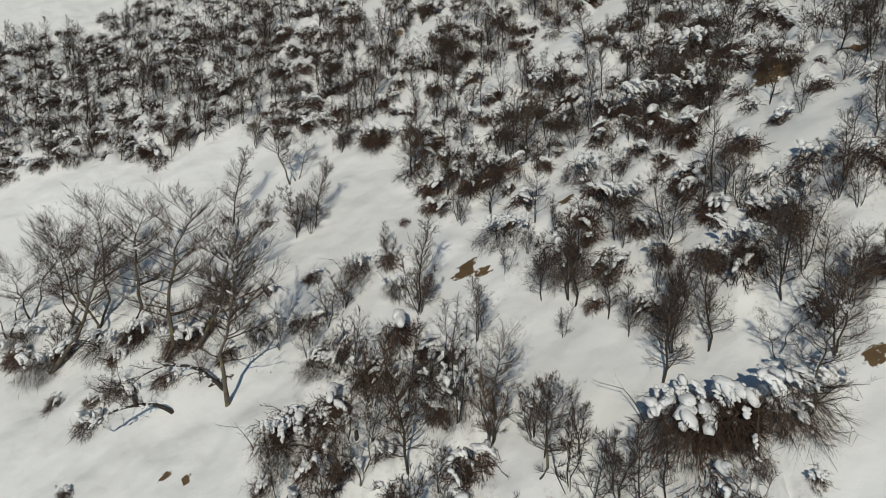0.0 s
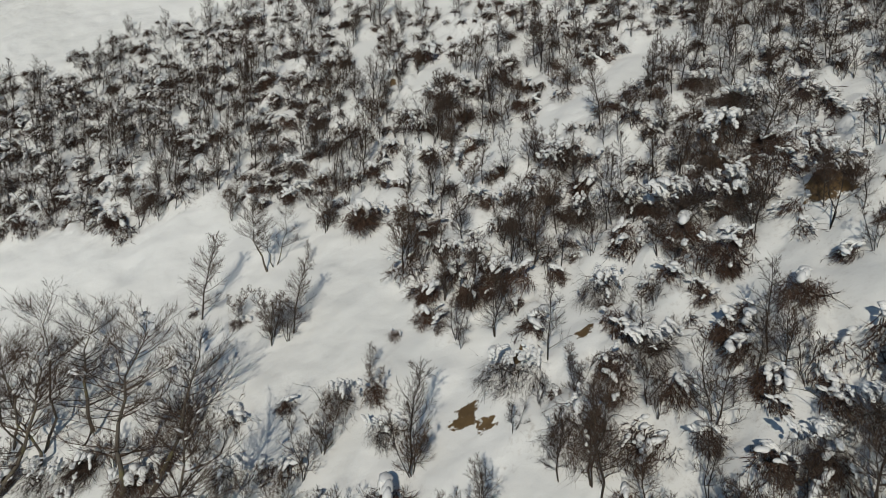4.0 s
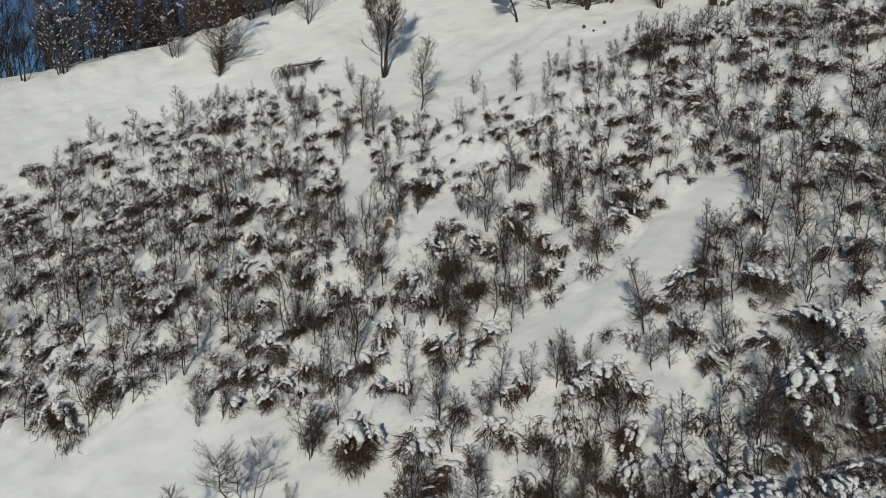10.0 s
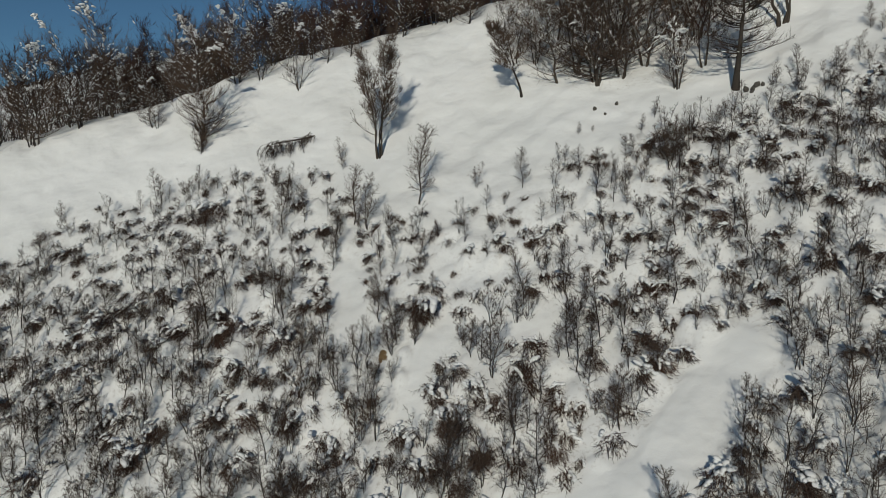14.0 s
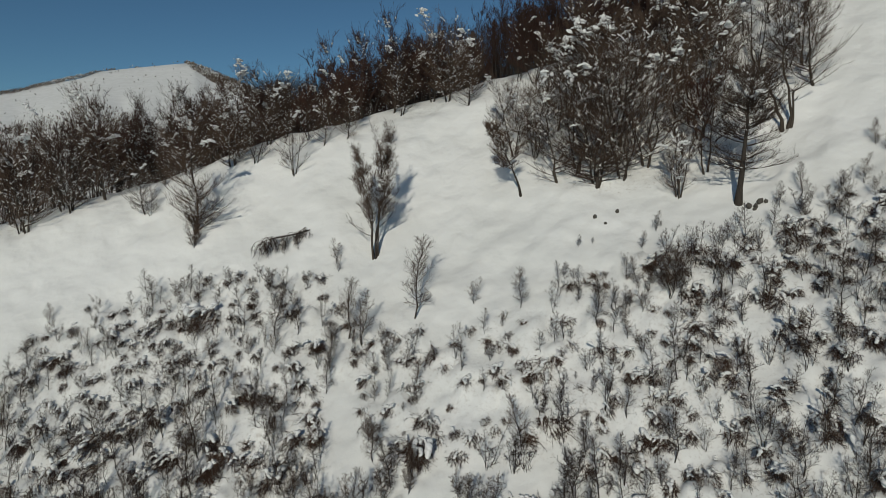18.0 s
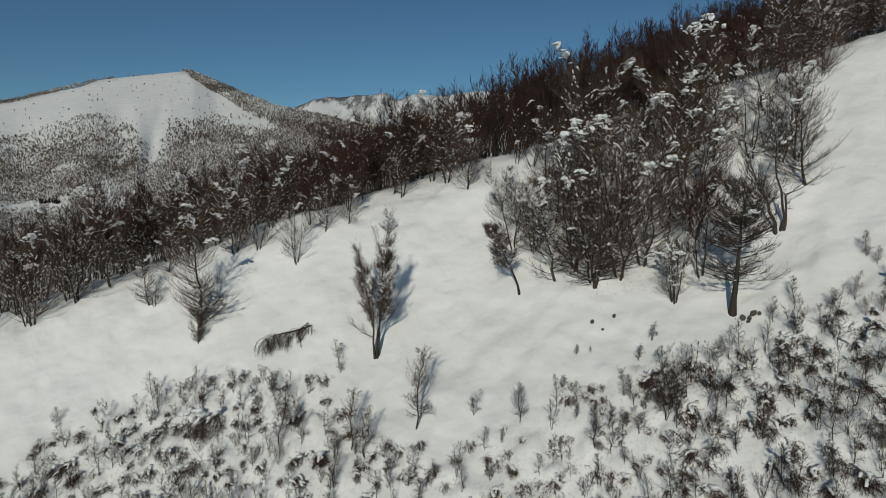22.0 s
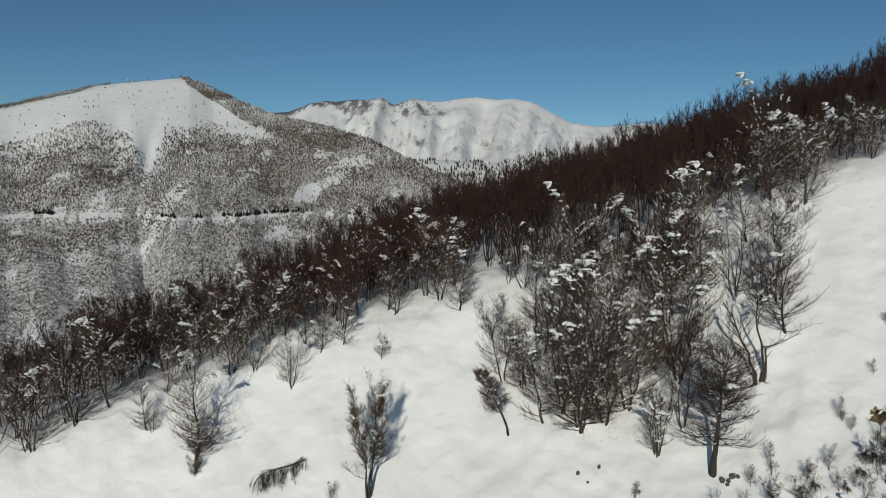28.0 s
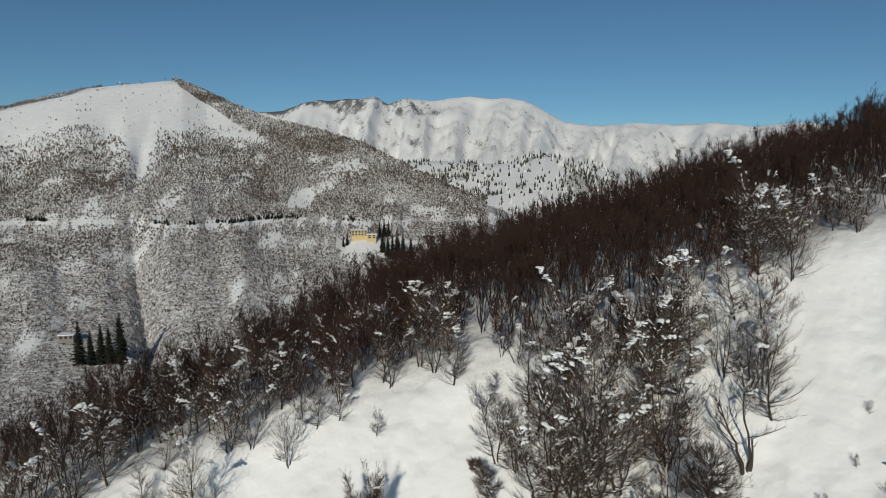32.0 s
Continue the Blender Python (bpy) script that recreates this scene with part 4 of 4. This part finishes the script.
LADEN_PLACES = ((11.8, 30.6, 2.3), (13.8, 31.8, 2.0), (8.1, 30.0, 1.7), (9.4, 27.7, 2.0), (5.8, 34.2, 1.6), (6.3, 31.0, 1.4), (13.3, 35.2, 1.6), (10.9, 26.6, 2.0), (-3.5, 35.7, 1.7), (10.5, 33.8, 1.4), (4.2, 32.7, 1.1), (6.2, 14.6, 1.8), (7.1, 14.1, 1.8), (8.3, 13.5, 1.8), (6.4, 17.8, 1.6), (4.4, 21.5, 1.6), (11.3, 27.2, 1.9), (13.7, 26.2, 1.9), (6.7, 22.8, 1.6), (-3.9, 20.1, 1.7), (6.1, 26.5, 1.4), (10.3, 17.8, 1.6), (9.0, 18.1, 1.6), (-18.4, 27.8, 1.7), (-16.1, 27.9, 1.9), (-13.8, 27.7, 1.4), (-11.4, 26.4, 1.5), (-7.6, 25.5, 1.6), (-20.6, 29.5, 1.6), (-14.1, 25.4, 1.1), (-10.1, 28.6, 1.5), (-3.4, 26.6, 1.5), (-1.8, 25.0, 1.4), (-4.5, 22.4, 1.3), (-1.7, 20.8, 1.8), (0.4, 18.8, 1.4), (-5.2, 19.9, 1.8), (1.6, 31.2, 1.4), (2.6, 24.5, 1.7))
PLACES = ((LADEN, LADEN_PLACES), (BIRCH, BIRCH_PLACES), (SAPLING, SAPLING_PLACES), (SAPLING, SAPLING_PLACES_2), (SAPLING, SAPLING_PLACES_3), (BUSHY, BUSHY_PLACES), (BENT, BENT_PLACES), (BENT, BENT_PLACES_6), (BEECH, BEECH_PLACES), (BEECH, BEECH_PLACES_8), (VASE, VASE_PLACES),)
for kind, rows in PLACES:
    for i, (x, y, h) in enumerate(rows):
        tall = {"sapling": 3.0, "bushy_sapling": 2.1, "bent_shrub": 1.3, "birch_tree": 6.0, "snow_laden_shrub": 2.2, "beech_tree": 8.0}.get(kind.name, 9.0)
        turn = (i * 2.4) % 6.28 if kind not in (BENT, LADEN) else (i * 1.7) % 1.4 - 0.7
        kind.stand(i, setting(x, y, h / tall, turn))
        taken.append((x, y, 0.45 if h < 4 else 0.9))

rng = np.random.default_rng(5)


def scatter(x0, x1, y0, y1, step, chance):
    """Jittered places at which chance(x, y) lets something grow, clear of what stands there already."""
    out = []
    for y in np.arange(y0, y1, step):
        for x in np.arange(x0, x1, step):
            px, py = x + rng.uniform(-0.55, 0.55) * step, y + rng.uniform(-0.55, 0.55) * step
            if rng.random() < chance(px, py) and not any((px - a) ** 2 + (py - b) ** 2 < c * c for a, b, c in taken):
                out.append((px, py))
    return out


spots = scatter(-46, 52, 12, 68, 0.81, lambda x, y: float(brush(x, y)) if abs(x) < 0.74 * y + 4 else 0.0)
rest = []
for n, (x, y) in enumerate(spots):
    u = rng.random()
    thick = float(fbm(x / 6.0, y / 6.0, 71, 2))
    kind = SAPLING if u < 0.32 else BUSHY if u < 0.46 else BENT
    size = rng.uniform(0.55, 1.05) * (0.72 if y > 49 and -5 < x < 13 else 0.75 if y > 55 and x <= -5 else 0.95 if x > 9 else 1.0)
    shape, turn = int(rng.integers(20)), rng.uniform(0, 6.28) if kind is not BENT else rng.normal(0, 1.0)
    if abs(x) < 14 and 14 < y < 58 and n % 3 == 0:
        kind.stand(shape, setting(x, y, size, turn))
    else:
        rest.append((kind, shape, x, y, size, turn))
thicket("brushwood", "bare saplings and snow-bent bushes covering the slope", "shrubs", (SAPLING, BUSHY, BENT), rest)

# ---- forest ----
spots = scatter(-75, 92, 50, 135, 2.3, lambda x, y: (0.42 if y < forest_edge(x) + 10 and 3 < x < 32 else 0.95) if y > forest_edge(x) + 0.8 and y < 126 + 1.05 * min(x, 0) and -0.72 * (y - 17.5) - 6 < x < 0.8 * (y - 17.5) + 6 else 0.0)
spots += scatter(4, 46, 60, 92, 2.6, lambda x, y: 0.1 if 4.0 < y - forest_edge(x) < 13 else 0.0)
rest = []
for x, y in spots:
    size, shape, turn = rng.uniform(0.72, 1.05), int(rng.integers(20)), rng.uniform(0, 6.28)
    deep = y - float(forest_edge(x))
    kind = BEECH if deep < 11 and rng.random() < (0.2 if x < 0 else 0.8) else FOREST
    size *= 1.1 if x < -25 else 1.0 if x < -12 else 1.1 if y > 84 else 1.0
    size *= 0.8 if kind is BEECH and x < 5 else 1.0
    if deep < 12:
        size *= 0.6 if x > 34 else 0.95
    if deep < 13 and -32 < x < 46:
        kind.stand(shape, setting(x, y, size, turn))
    else:
        rest.append((FOREST, shape, x, y, size, turn))
thicket("beech_forest", "dense bare reddish-brown beech forest on the ridge", "forest", (FOREST,), rest)


# ---- far slopes ----
def far_trees(name, label, rows, mat, cone):
    """Distant trees as uneven crowns: rows are x, y, z, height and width."""
    rows = np.array(rows)
    n, sides = len(rows), 3 if not cone else 5
    g = np.random.default_rng(9)
    ang = np.arange(sides) * 2 * np.pi / sides
    v = np.zeros((n, sides + 2, 3))
    turn = ang[None] + g.uniform(0, 1.5, (n, 1))
    w = g.uniform(0.6, 1.3, (n, sides)) * rows[:, 4:5] / 2
    v[:, :sides, 0] = rows[:, :1] + np.cos(turn) * w
    v[:, :sides, 1] = rows[:, 1:2] + np.sin(turn) * w
    v[:, :sides, 2] = rows[:, 2:3] + rows[:, 3:4] * ((0.12 if cone else 0.5) + g.uniform(-0.1, 0.2, (n, sides)))
    v[:, sides] = rows[:, :3]
    v[:, sides + 1] = rows[:, :3] + np.stack([g.normal(0, 0.1, n) * rows[:, 4], g.normal(0, 0.1, n) * rows[:, 4], rows[:, 3]], 1)
    f = []
    for j in range(sides):
        k = (j + 1) % sides
        f += [(j, k, sides + 1), (k, j, sides)]
    f = (np.arange(n)[:, None, None] * (sides + 2) + np.array(f)[None]).reshape(-1, 3)
    return tagged(new(name, fill_mesh(name, v.reshape(-1, 3), f, False, (mat,))), label, "forest", kind="stuff")


def far_brush(name, label, rows, mat):
    """Distant bare trees as sprays of slanting boughs: rows are x, y, z, height and width."""
    rows = np.array(rows)
    n, g = len(rows), np.random.default_rng(19)
    v = np.zeros((n, 4, 3, 3))
    for k in range(4):
        a = g.uniform(0, 6.283, n)
        lean, half = rows[:, 4] * g.uniform(0.05, 0.5, n), rows[:, 4] * g.uniform(0.12, 0.3, n)
        top = rows[:, :3] + np.stack([np.cos(a) * lean, np.sin(a) * lean, rows[:, 3] * g.uniform(0.6, 1.0, n)], 1)
        b = g.uniform(-0.9, 0.9, n)
        side = np.stack([np.cos(b), np.sin(b), g.normal(0, 0.6, n)], 1) * half[:, None]
        v[:, k, 0] = rows[:, :3]
        v[:, k, 1], v[:, k, 2] = top - side, top + side
    f = np.arange(n * 12).reshape(-1, 3)
    return tagged(new(name, fill_mesh(name, v.reshape(-1, 3), f, False, (mat,))), label, "forest", kind="stuff")


def sow(count, near, far, left, right, seed):
    g = np.random.default_rng(seed)
    r = np.sqrt(g.uniform(near ** 2, far ** 2, count))
    b = np.radians(g.uniform(left, right, count))
    x, y = HUB[0] + r * np.sin(b), HUB[1] + r * np.cos(b)
    z = height(x, y)
    return x, y, z, wooded(x, y, z), g


x, y, z, w, g = sow(210000, 300, 1260, -41, 6, 1)
ok = g.uniform(0, 1, len(x)) < 0.72 * w
grow = np.clip(np.hypot(x, y) / 600, 0.7, 1.5)
rows = np.stack([x, y, z - 0.3, (1.2 + 2.0 * g.uniform(0, 1, len(x)) ** 2) * grow, (0.8 + 1.5 * g.uniform(0, 1, len(x)) ** 2) * grow], 1)[ok]
far_brush("hillside_wood", "grey snow-dusted bare woods on the far hillside", rows, FAR_WOOD)

x, y, z, w, g = sow(7000, 1000, 1900, -9, 18, 2)
ok = (g.uniform(0, 1, len(x)) < w) & (hills(x, y)[3])
rows = np.stack([x, y, z - 0.5, g.uniform(6, 14, len(x)), g.uniform(3, 5.5, len(x))], 1)[ok]
far_trees("conifer_wood", "dark snow-dusted conifers on the wooded rise", rows, FAR_CONIFER, True)

x, y, z, w, g = sow(60000, 440, 760, -40, -6, 3)
b = np.degrees(np.arctan2(x - HUB[0], y - HUB[1]))
ok = (np.abs(z - (37.5 + 1.2 * np.sin(b * 0.4))) < 0.9) & (vnoise(b * 0.9, b * 0, 5) > 0.5) & (g.uniform(0, 1, len(x)) < 0.5)
rows = np.stack([x, y, z - 0.3, g.uniform(2.5, 6, len(x)), g.uniform(1.4, 2.3, len(x))], 1)[ok]
far_trees("roadside_conifers", "row of small dark conifers along the snowy hill road", rows, CONIFER, True)


# ---- single things on the meadow ----
def lone(name, label, category, shape, bark, twig, x, y, size=1.0, turn=0.0):
    root = tagged(new(name), label, category)
    for key, soup, mat in zip(("trunk", "crown", "snow_load"), shape, (bark, twig, CLING)):
        if soup.n:
            ob = part(key, soup, mat, root)
            if key == "snow_load":
                tagged(ob, "lumps of clinging snow", kind="stuff")
    root.matrix_basis = setting(x, y, size, turn)
    return root


lone("leaning_tree", "small bare tree leaning downhill over its crooked trunk", "tree",
     grow_tree(701, 5.0, 1, 0.02, 0.34, 76, 0.30, 0.25, 0.3, 9, 0.6, 0.02, 8, 0.3, lean=(-0.52, -0.1), radius=0.0105, sub=3, fork=3, crook=0.006), BARK_DARK, TWIG_BROWN, 6.4, 64.2)
lone("lone_beech", "bare beech with a forked trunk and wide flat branches", "tree",
     grow_tree(703, 8.2, 1, 0.06, 0.24, 120, 0.37, 0.05, 0.35, 11, 0.85, 0.03, 8, 0.6, radius=0.0075, sub=4, fork=4, taper=0.25, crook=0.012), BARK_DARK, TWIG_BROWN, 19.9, 58.2, 1.0, 2.0)
lone("skirted_beech", "dense dark beech whose many stems spread twigs to the snow", "tree",
     grow_tree(705, 9.6, 4, 0.17, 0.03, 160, 0.33, 0.15, 0.3, 9, 0.95, 0.017, 9, 0.6, radius=0.008, sub=2, fork=3, taper=0.3, crook=0.012, skirt=0.5), BARK_DARK, TWIG_BROWN, 11.8, 63.3)
lone("vase_shaped_shrub", "narrow upright shrub of many stems with snow on its tips", "shrub",
     grow_tree(706, 5.0, 5, 0.14, 0.3, 60, 0.22, 0.7, 0.3, 7, 0.6, 0.02, 9, 0.6, radius=0.009, sub=2, fork=2, taper=0.2), BARK_DARK, TWIG_BROWN, 16.8, 60.4)
lone("crooked_beech", "open bare beech with a crooked leaning trunk", "tree",
     grow_tree(707, 8.0, 2, 0.12, 0.25, 50, 0.34, 0.5, 0.3, 7, 0.8, 0.022, 5, 0.4, lean=(-0.22, 0.1), radius=0.0095, sub=2, fork=2, taper=0.3, crook=0.02), BARK_DARK, TWIG_GREY, 25.1, 62.6)


def snag():
    rng = np.random.default_rng(71)
    wood, stub = Soup(), Soup()
    k = np.linspace(0, 1, 9)
    pts = np.stack([0.12 * np.sin(k * 3), 0.05 * k, 2.5 * k - 0.2], 1)
    tube(wood, pts, 0.115 - 0.05 * k + rng.uniform(-0.015, 0.015, 9), 9)
    spikes(wood, pts[-1:] + rng.normal(0, 0.04, (5, 3)) * (1, 1, 0), pts[-1:] + rng.normal(0, 0.04, (5, 3)) + (0, 0, 0.3), 0.05)
    for z, a in ((1.9, 0.4), (2.5, 3.4), (1.2, 2.2)):
        tube(stub, bough(rng, (0.1, 0.03, z), a, 0.6, 0.7, 0.2, 4), (0.04, 0.03, 0.02, 0.008), 5)
    root = tagged(new("dead_trunk"), "broken dark dead tree trunk standing in snow", "tree")
    part("trunk", wood, BARK_DARK, root)
    part("broken_branches", stub, BARK_DARK, root)
    root.matrix_basis = setting(25.5, 62.5, 1.0)


def fallen_bough():
    rng = np.random.default_rng(72)
    wood, spray, load = Soup(), Soup(), Soup()
    main = np.array([(1.9, 0.5, 0.95), (1.2, 0.3, 0.8), (0.4, 0.1, 0.6), (-0.5, 0.0, 0.45), (-1.4, -0.1, 0.3), (-2.0, -0.2, 0.1)])
    tube(wood, main, (0.06, 0.075, 0.065, 0.05, 0.04, 0.015), 7)
    for i in range(54):
        p = main[rng.integers(1, 6)] + rng.normal(0, 0.12, 3)
        br = bough(rng, p, -1.6 + rng.normal(0, 0.6), 0.2, rng.uniform(0.9, 1.7), -1.8, 5)
        tube(spray, br, np.linspace(0.025, 0.008, 5), 3)
        twigs_on(spray, rng, br, 14, 0.55, 0.008, up=-0.7, spread=1.0, fork=2)
    for i in range(1, 6):
        cluster(load, rng, main[i] + (0, 0, 0.12), 0.24, main[i] - main[i - 1], 5)
    root = tagged(new("fallen_bough"), "fallen bare bough with hanging twigs lying on the snow", "branch")
    part("stem", wood, BARK_DARK, root)
    part("twig_spray", spray, TWIG_BROWN, root)
    tagged(part("snow_load", load, CLING, root, "thin snow along the bough"), kind="stuff")
    root.matrix_basis = setting(-11.2, 65.2, 1.0, 0.15)


def stones():
    rng = np.random.default_rng(73)
    m = Mat("dark_stone", 0.9, 0.2)
    m.color(m.mix(m.noise(4.0, 5), (0.05, 0.045, 0.04), (0.13, 0.12, 0.105))).bump(m.noise(9.0, 5), 0.7, 0.04)
    for x, y, s in ((20.3, 57.5, 0.22), (20.65, 57.35, 0.17), (20.95, 57.5, 0.2), (20.5, 57.2, 0.13), (21.3, 57.4, 0.14), (11.0, 60.4, 0.16), (12.6, 60.6, 0.15), (11.6, 59.8, 0.1)):
        soup = Soup()
        lump(soup, rng, (0, 0, s * 0.6), s, (1, rng.uniform(-1, 1), 0.5), 1.2, 1.5, False)
        v, f = soup.arrays()
        ob = tagged(new("stone", fill_mesh("stone", v, f, False, (m.mat,))), "dark bare stone poking out of the snow", "stone", "stones in the snow")
        ob.matrix_basis = setting(x, y, 1.0)


def bowed_stem(seed, x, y, az, long, rise, bow):
    """A birch stem weighed down to the ground, with snow along its back."""
    rng = np.random.default_rng(seed)
    wood, spray, load = Soup(), Soup(), Soup()
    br = bough(rng, (0, 0, -0.1), az, rise, long, bow, 10, 0.07)
    tube(wood, br, np.linspace(0.09, 0.02, 10), 6)
    for q in range(2, 10):
        twig = bough(rng, br[q], az + rng.normal(0, 0.9), rng.uniform(-0.2, 0.7), rng.uniform(0.5, 1.2), rng.uniform(-0.6, 0.4), 5)
        tube(spray, twig, np.linspace(0.02, 0.006, 5), 3)
        twigs_on(spray, rng, twig, 10, 0.45, 0.006, up=0.1, spread=1.2, fork=3)
    drape(load, rng, br, 0.2, 46)
    root = tagged(new("bowed_stem"), "birch stem bowed to the ground under a ridge of snow", "branch", "bowed stems under the birches")
    part("stem", wood, BARK_DARK, root)
    part("twig_spray", spray, TWIG_GREY, root)
    tagged(part("snow_load", load, CLING, root, "ridge of snow along the stem"), kind="stuff")
    root.matrix_basis = setting(x, y, 1.0)


for row in ((81, -8.6, 23.6, 3.0, 4.2, 0.9, -1.6), (82, -10.6, 23.4, 3.4, 3.4, 0.8, -1.7), (83, -9.4, 23.9, 0.1, 2.6, 0.9, -1.8), (84, -12.4, 24.2, 2.6, 3.0, 0.9, -1.7),
            (85, -1.6, 20.0, 0.5, 2.6, 1.2, -2.2), (86, 2.2, 21.8, 0.2, 2.8, 0.7, -1.6), (87, -2.8, 19.4, 1.9, 2.4, 1.2, -2.3)):
    bowed_stem(*row)
snag()
fallen_bough()
stones()


# ---- valley ----
def box(bm, x0, x1, y0, y1, z0, z1):
    bmesh.ops.create_cube(bm, size=1.0, matrix=Matrix.Translation(((x0 + x1) / 2, (y0 + y1) / 2, (z0 + z1) / 2)) @ Matrix.Diagonal((x1 - x0, y1 - y0, z1 - z0, 1)))


def solid(name, boxes, material, parent, label=""):
    bm = bmesh.new()
    for b in boxes:
        box(bm, *b)
    me = bpy.data.meshes.new(name)
    bm.to_mesh(me)
    bm.free()
    me.materials.append(material)
    ob = new(name, me)
    ob.parent = parent
    if label:
        tagged(ob, label)
    return ob


def plain(name, a, b, scale=0.6, rough=0.85):
    m = Mat(name, rough, 0.2)
    return m.color(m.mix(m.noise(scale, 4), a, b)).mat


PLASTER = plain("yellow_plaster", (0.58, 0.44, 0.22), (0.66, 0.52, 0.30))
SHADE_GLASS = plain("dark_glass", (0.03, 0.03, 0.035), (0.05, 0.05, 0.055), 1.0, 0.2)
STONEWORK = plain("grey_masonry", (0.20, 0.19, 0.175), (0.30, 0.285, 0.26))
ROOF_SNOW = plain("roof_snow", (0.82, 0.82, 0.82), (0.76, 0.76, 0.77), 0.3, 0.6)


def house(x, y, wide, deep, tall, turn, wall, label, floors, bays):
    root = tagged(new("house"), label, "house", "houses in the valley")
    solid("wall", [(-wide / 2, wide / 2, -deep / 2, deep / 2, -7, tall)], wall, root)
    roof = solid("roof", [(-wide / 2 - 0.6, wide / 2 + 0.6, -deep / 2 - 0.6, deep / 2 + 0.6, tall, tall + 0.6)], ROOF_SNOW, root, "flat roof under snow")
    solid("chimney", [(wide * 0.2, wide * 0.2 + 0.9, -0.4, 0.5, tall + 0.6, tall + 1.9)], STONEWORK, roof)
    for i in range(floors):
        for j in range(bays):
            cx, cz = (j + 0.5) / bays * wide - wide / 2, (i + 0.5) / floors * tall
            w, hh = wide / bays * 0.28, tall / floors * 0.3
            win = solid("window", [(cx - w, cx + w, -deep / 2 - 0.06, -deep / 2 + 0.1, cz - hh, cz + hh)], SHADE_GLASS, root)
            solid("sill", [(cx - w - 0.1, cx + w + 0.1, -deep / 2 - 0.25, -deep / 2 + 0.05, cz - hh - 0.2, cz - hh)], STONEWORK, win)
    root.matrix_basis = Matrix.Translation((x, y, float(height(x, y)) + 2.5)) @ Matrix.Rotation(turn, 4, "Z")


house(-56.0, 586.0, 14, 9, 5.0, 0.15, PLASTER, "yellow two-storey house with a snowy flat roof", 2, 5)
house(-44.5, 583.0, 8, 7, 3.4, 0.15, PLASTER, "low yellow annexe with a snowy roof beside the house", 2, 2)
house(8.0, 592.0, 11, 8, 3.6, -0.1, STONEWORK, "low grey house under deep snow", 1, 4)
house(-215.0, 395.0, 8, 6, 2.6, 0.2, STONEWORK, "low grey stone house in the snowy valley", 1, 3)


def conifer(seed, tall, wide):
    rng = np.random.default_rng(seed)
    trunk, crown = Soup(), Soup()
    tube(trunk, [(0, 0, -1), (0, 0, tall * 0.5), (0, 0, tall * 0.97)], (tall * 0.02, tall * 0.013, 0.02), 6)
    for i in range(130):
        f = 0.04 + 0.94 * (i / 130) ** 0.9
        long = wide / 2 * (1 - f) ** 0.75 * rng.uniform(0.75, 1.2) + 0.15
        a = i * 2.4
        br = bough(rng, (0, 0, tall * f), a, 0.15, long, -0.5, 4)
        side = np.array([-math.sin(a), math.cos(a), 0]) * long * 0.42
        v = np.concatenate([br - side * np.array([[0.5], [1], [0.8], [0.1]]) - (0, 0, 0.12 * long), br + (0, 0, 0.1 * long), br + side * np.array([[0.5], [1], [0.8], [0.1]]) - (0, 0, 0.12 * long)])
        f4 = [(r * 4 + c, r * 4 + c + 1, (r + 1) * 4 + c + 1) for r in range(2) for c in range(3)] + [(r * 4 + c, (r + 1) * 4 + c + 1, (r + 1) * 4 + c) for r in range(2) for c in range(3)]
        crown.add(v, np.array(f4))
    return trunk, crown, Soup()


SPRUCE = Kind("conifer", "tall dark narrow conifer in the snowy valley", "tree", "dark conifers in the valley",
              [conifer(800 + i, 14.0, 4.2) for i in range(3)], BARK_DARK, CONIFER)
for i, (x, y, h) in enumerate(((-189, 371, 22), (-184, 373, 25), (-180, 374, 24), (-195, 370, 17), (-175, 377, 18), (-28, 553, 12), (-24, 551, 14), (-20, 551, 16), (-15, 554, 14), (-8, 552, 14),
                               (-33, 561, 12), (-66, 578, 8), (-69, 574, 7), (-38, 596, 9), (-34, 600, 10), (-30, 602, 10))):
    SPRUCE.stand(i, setting(x, y, h / 14.0, i * 1.3, 0.5))
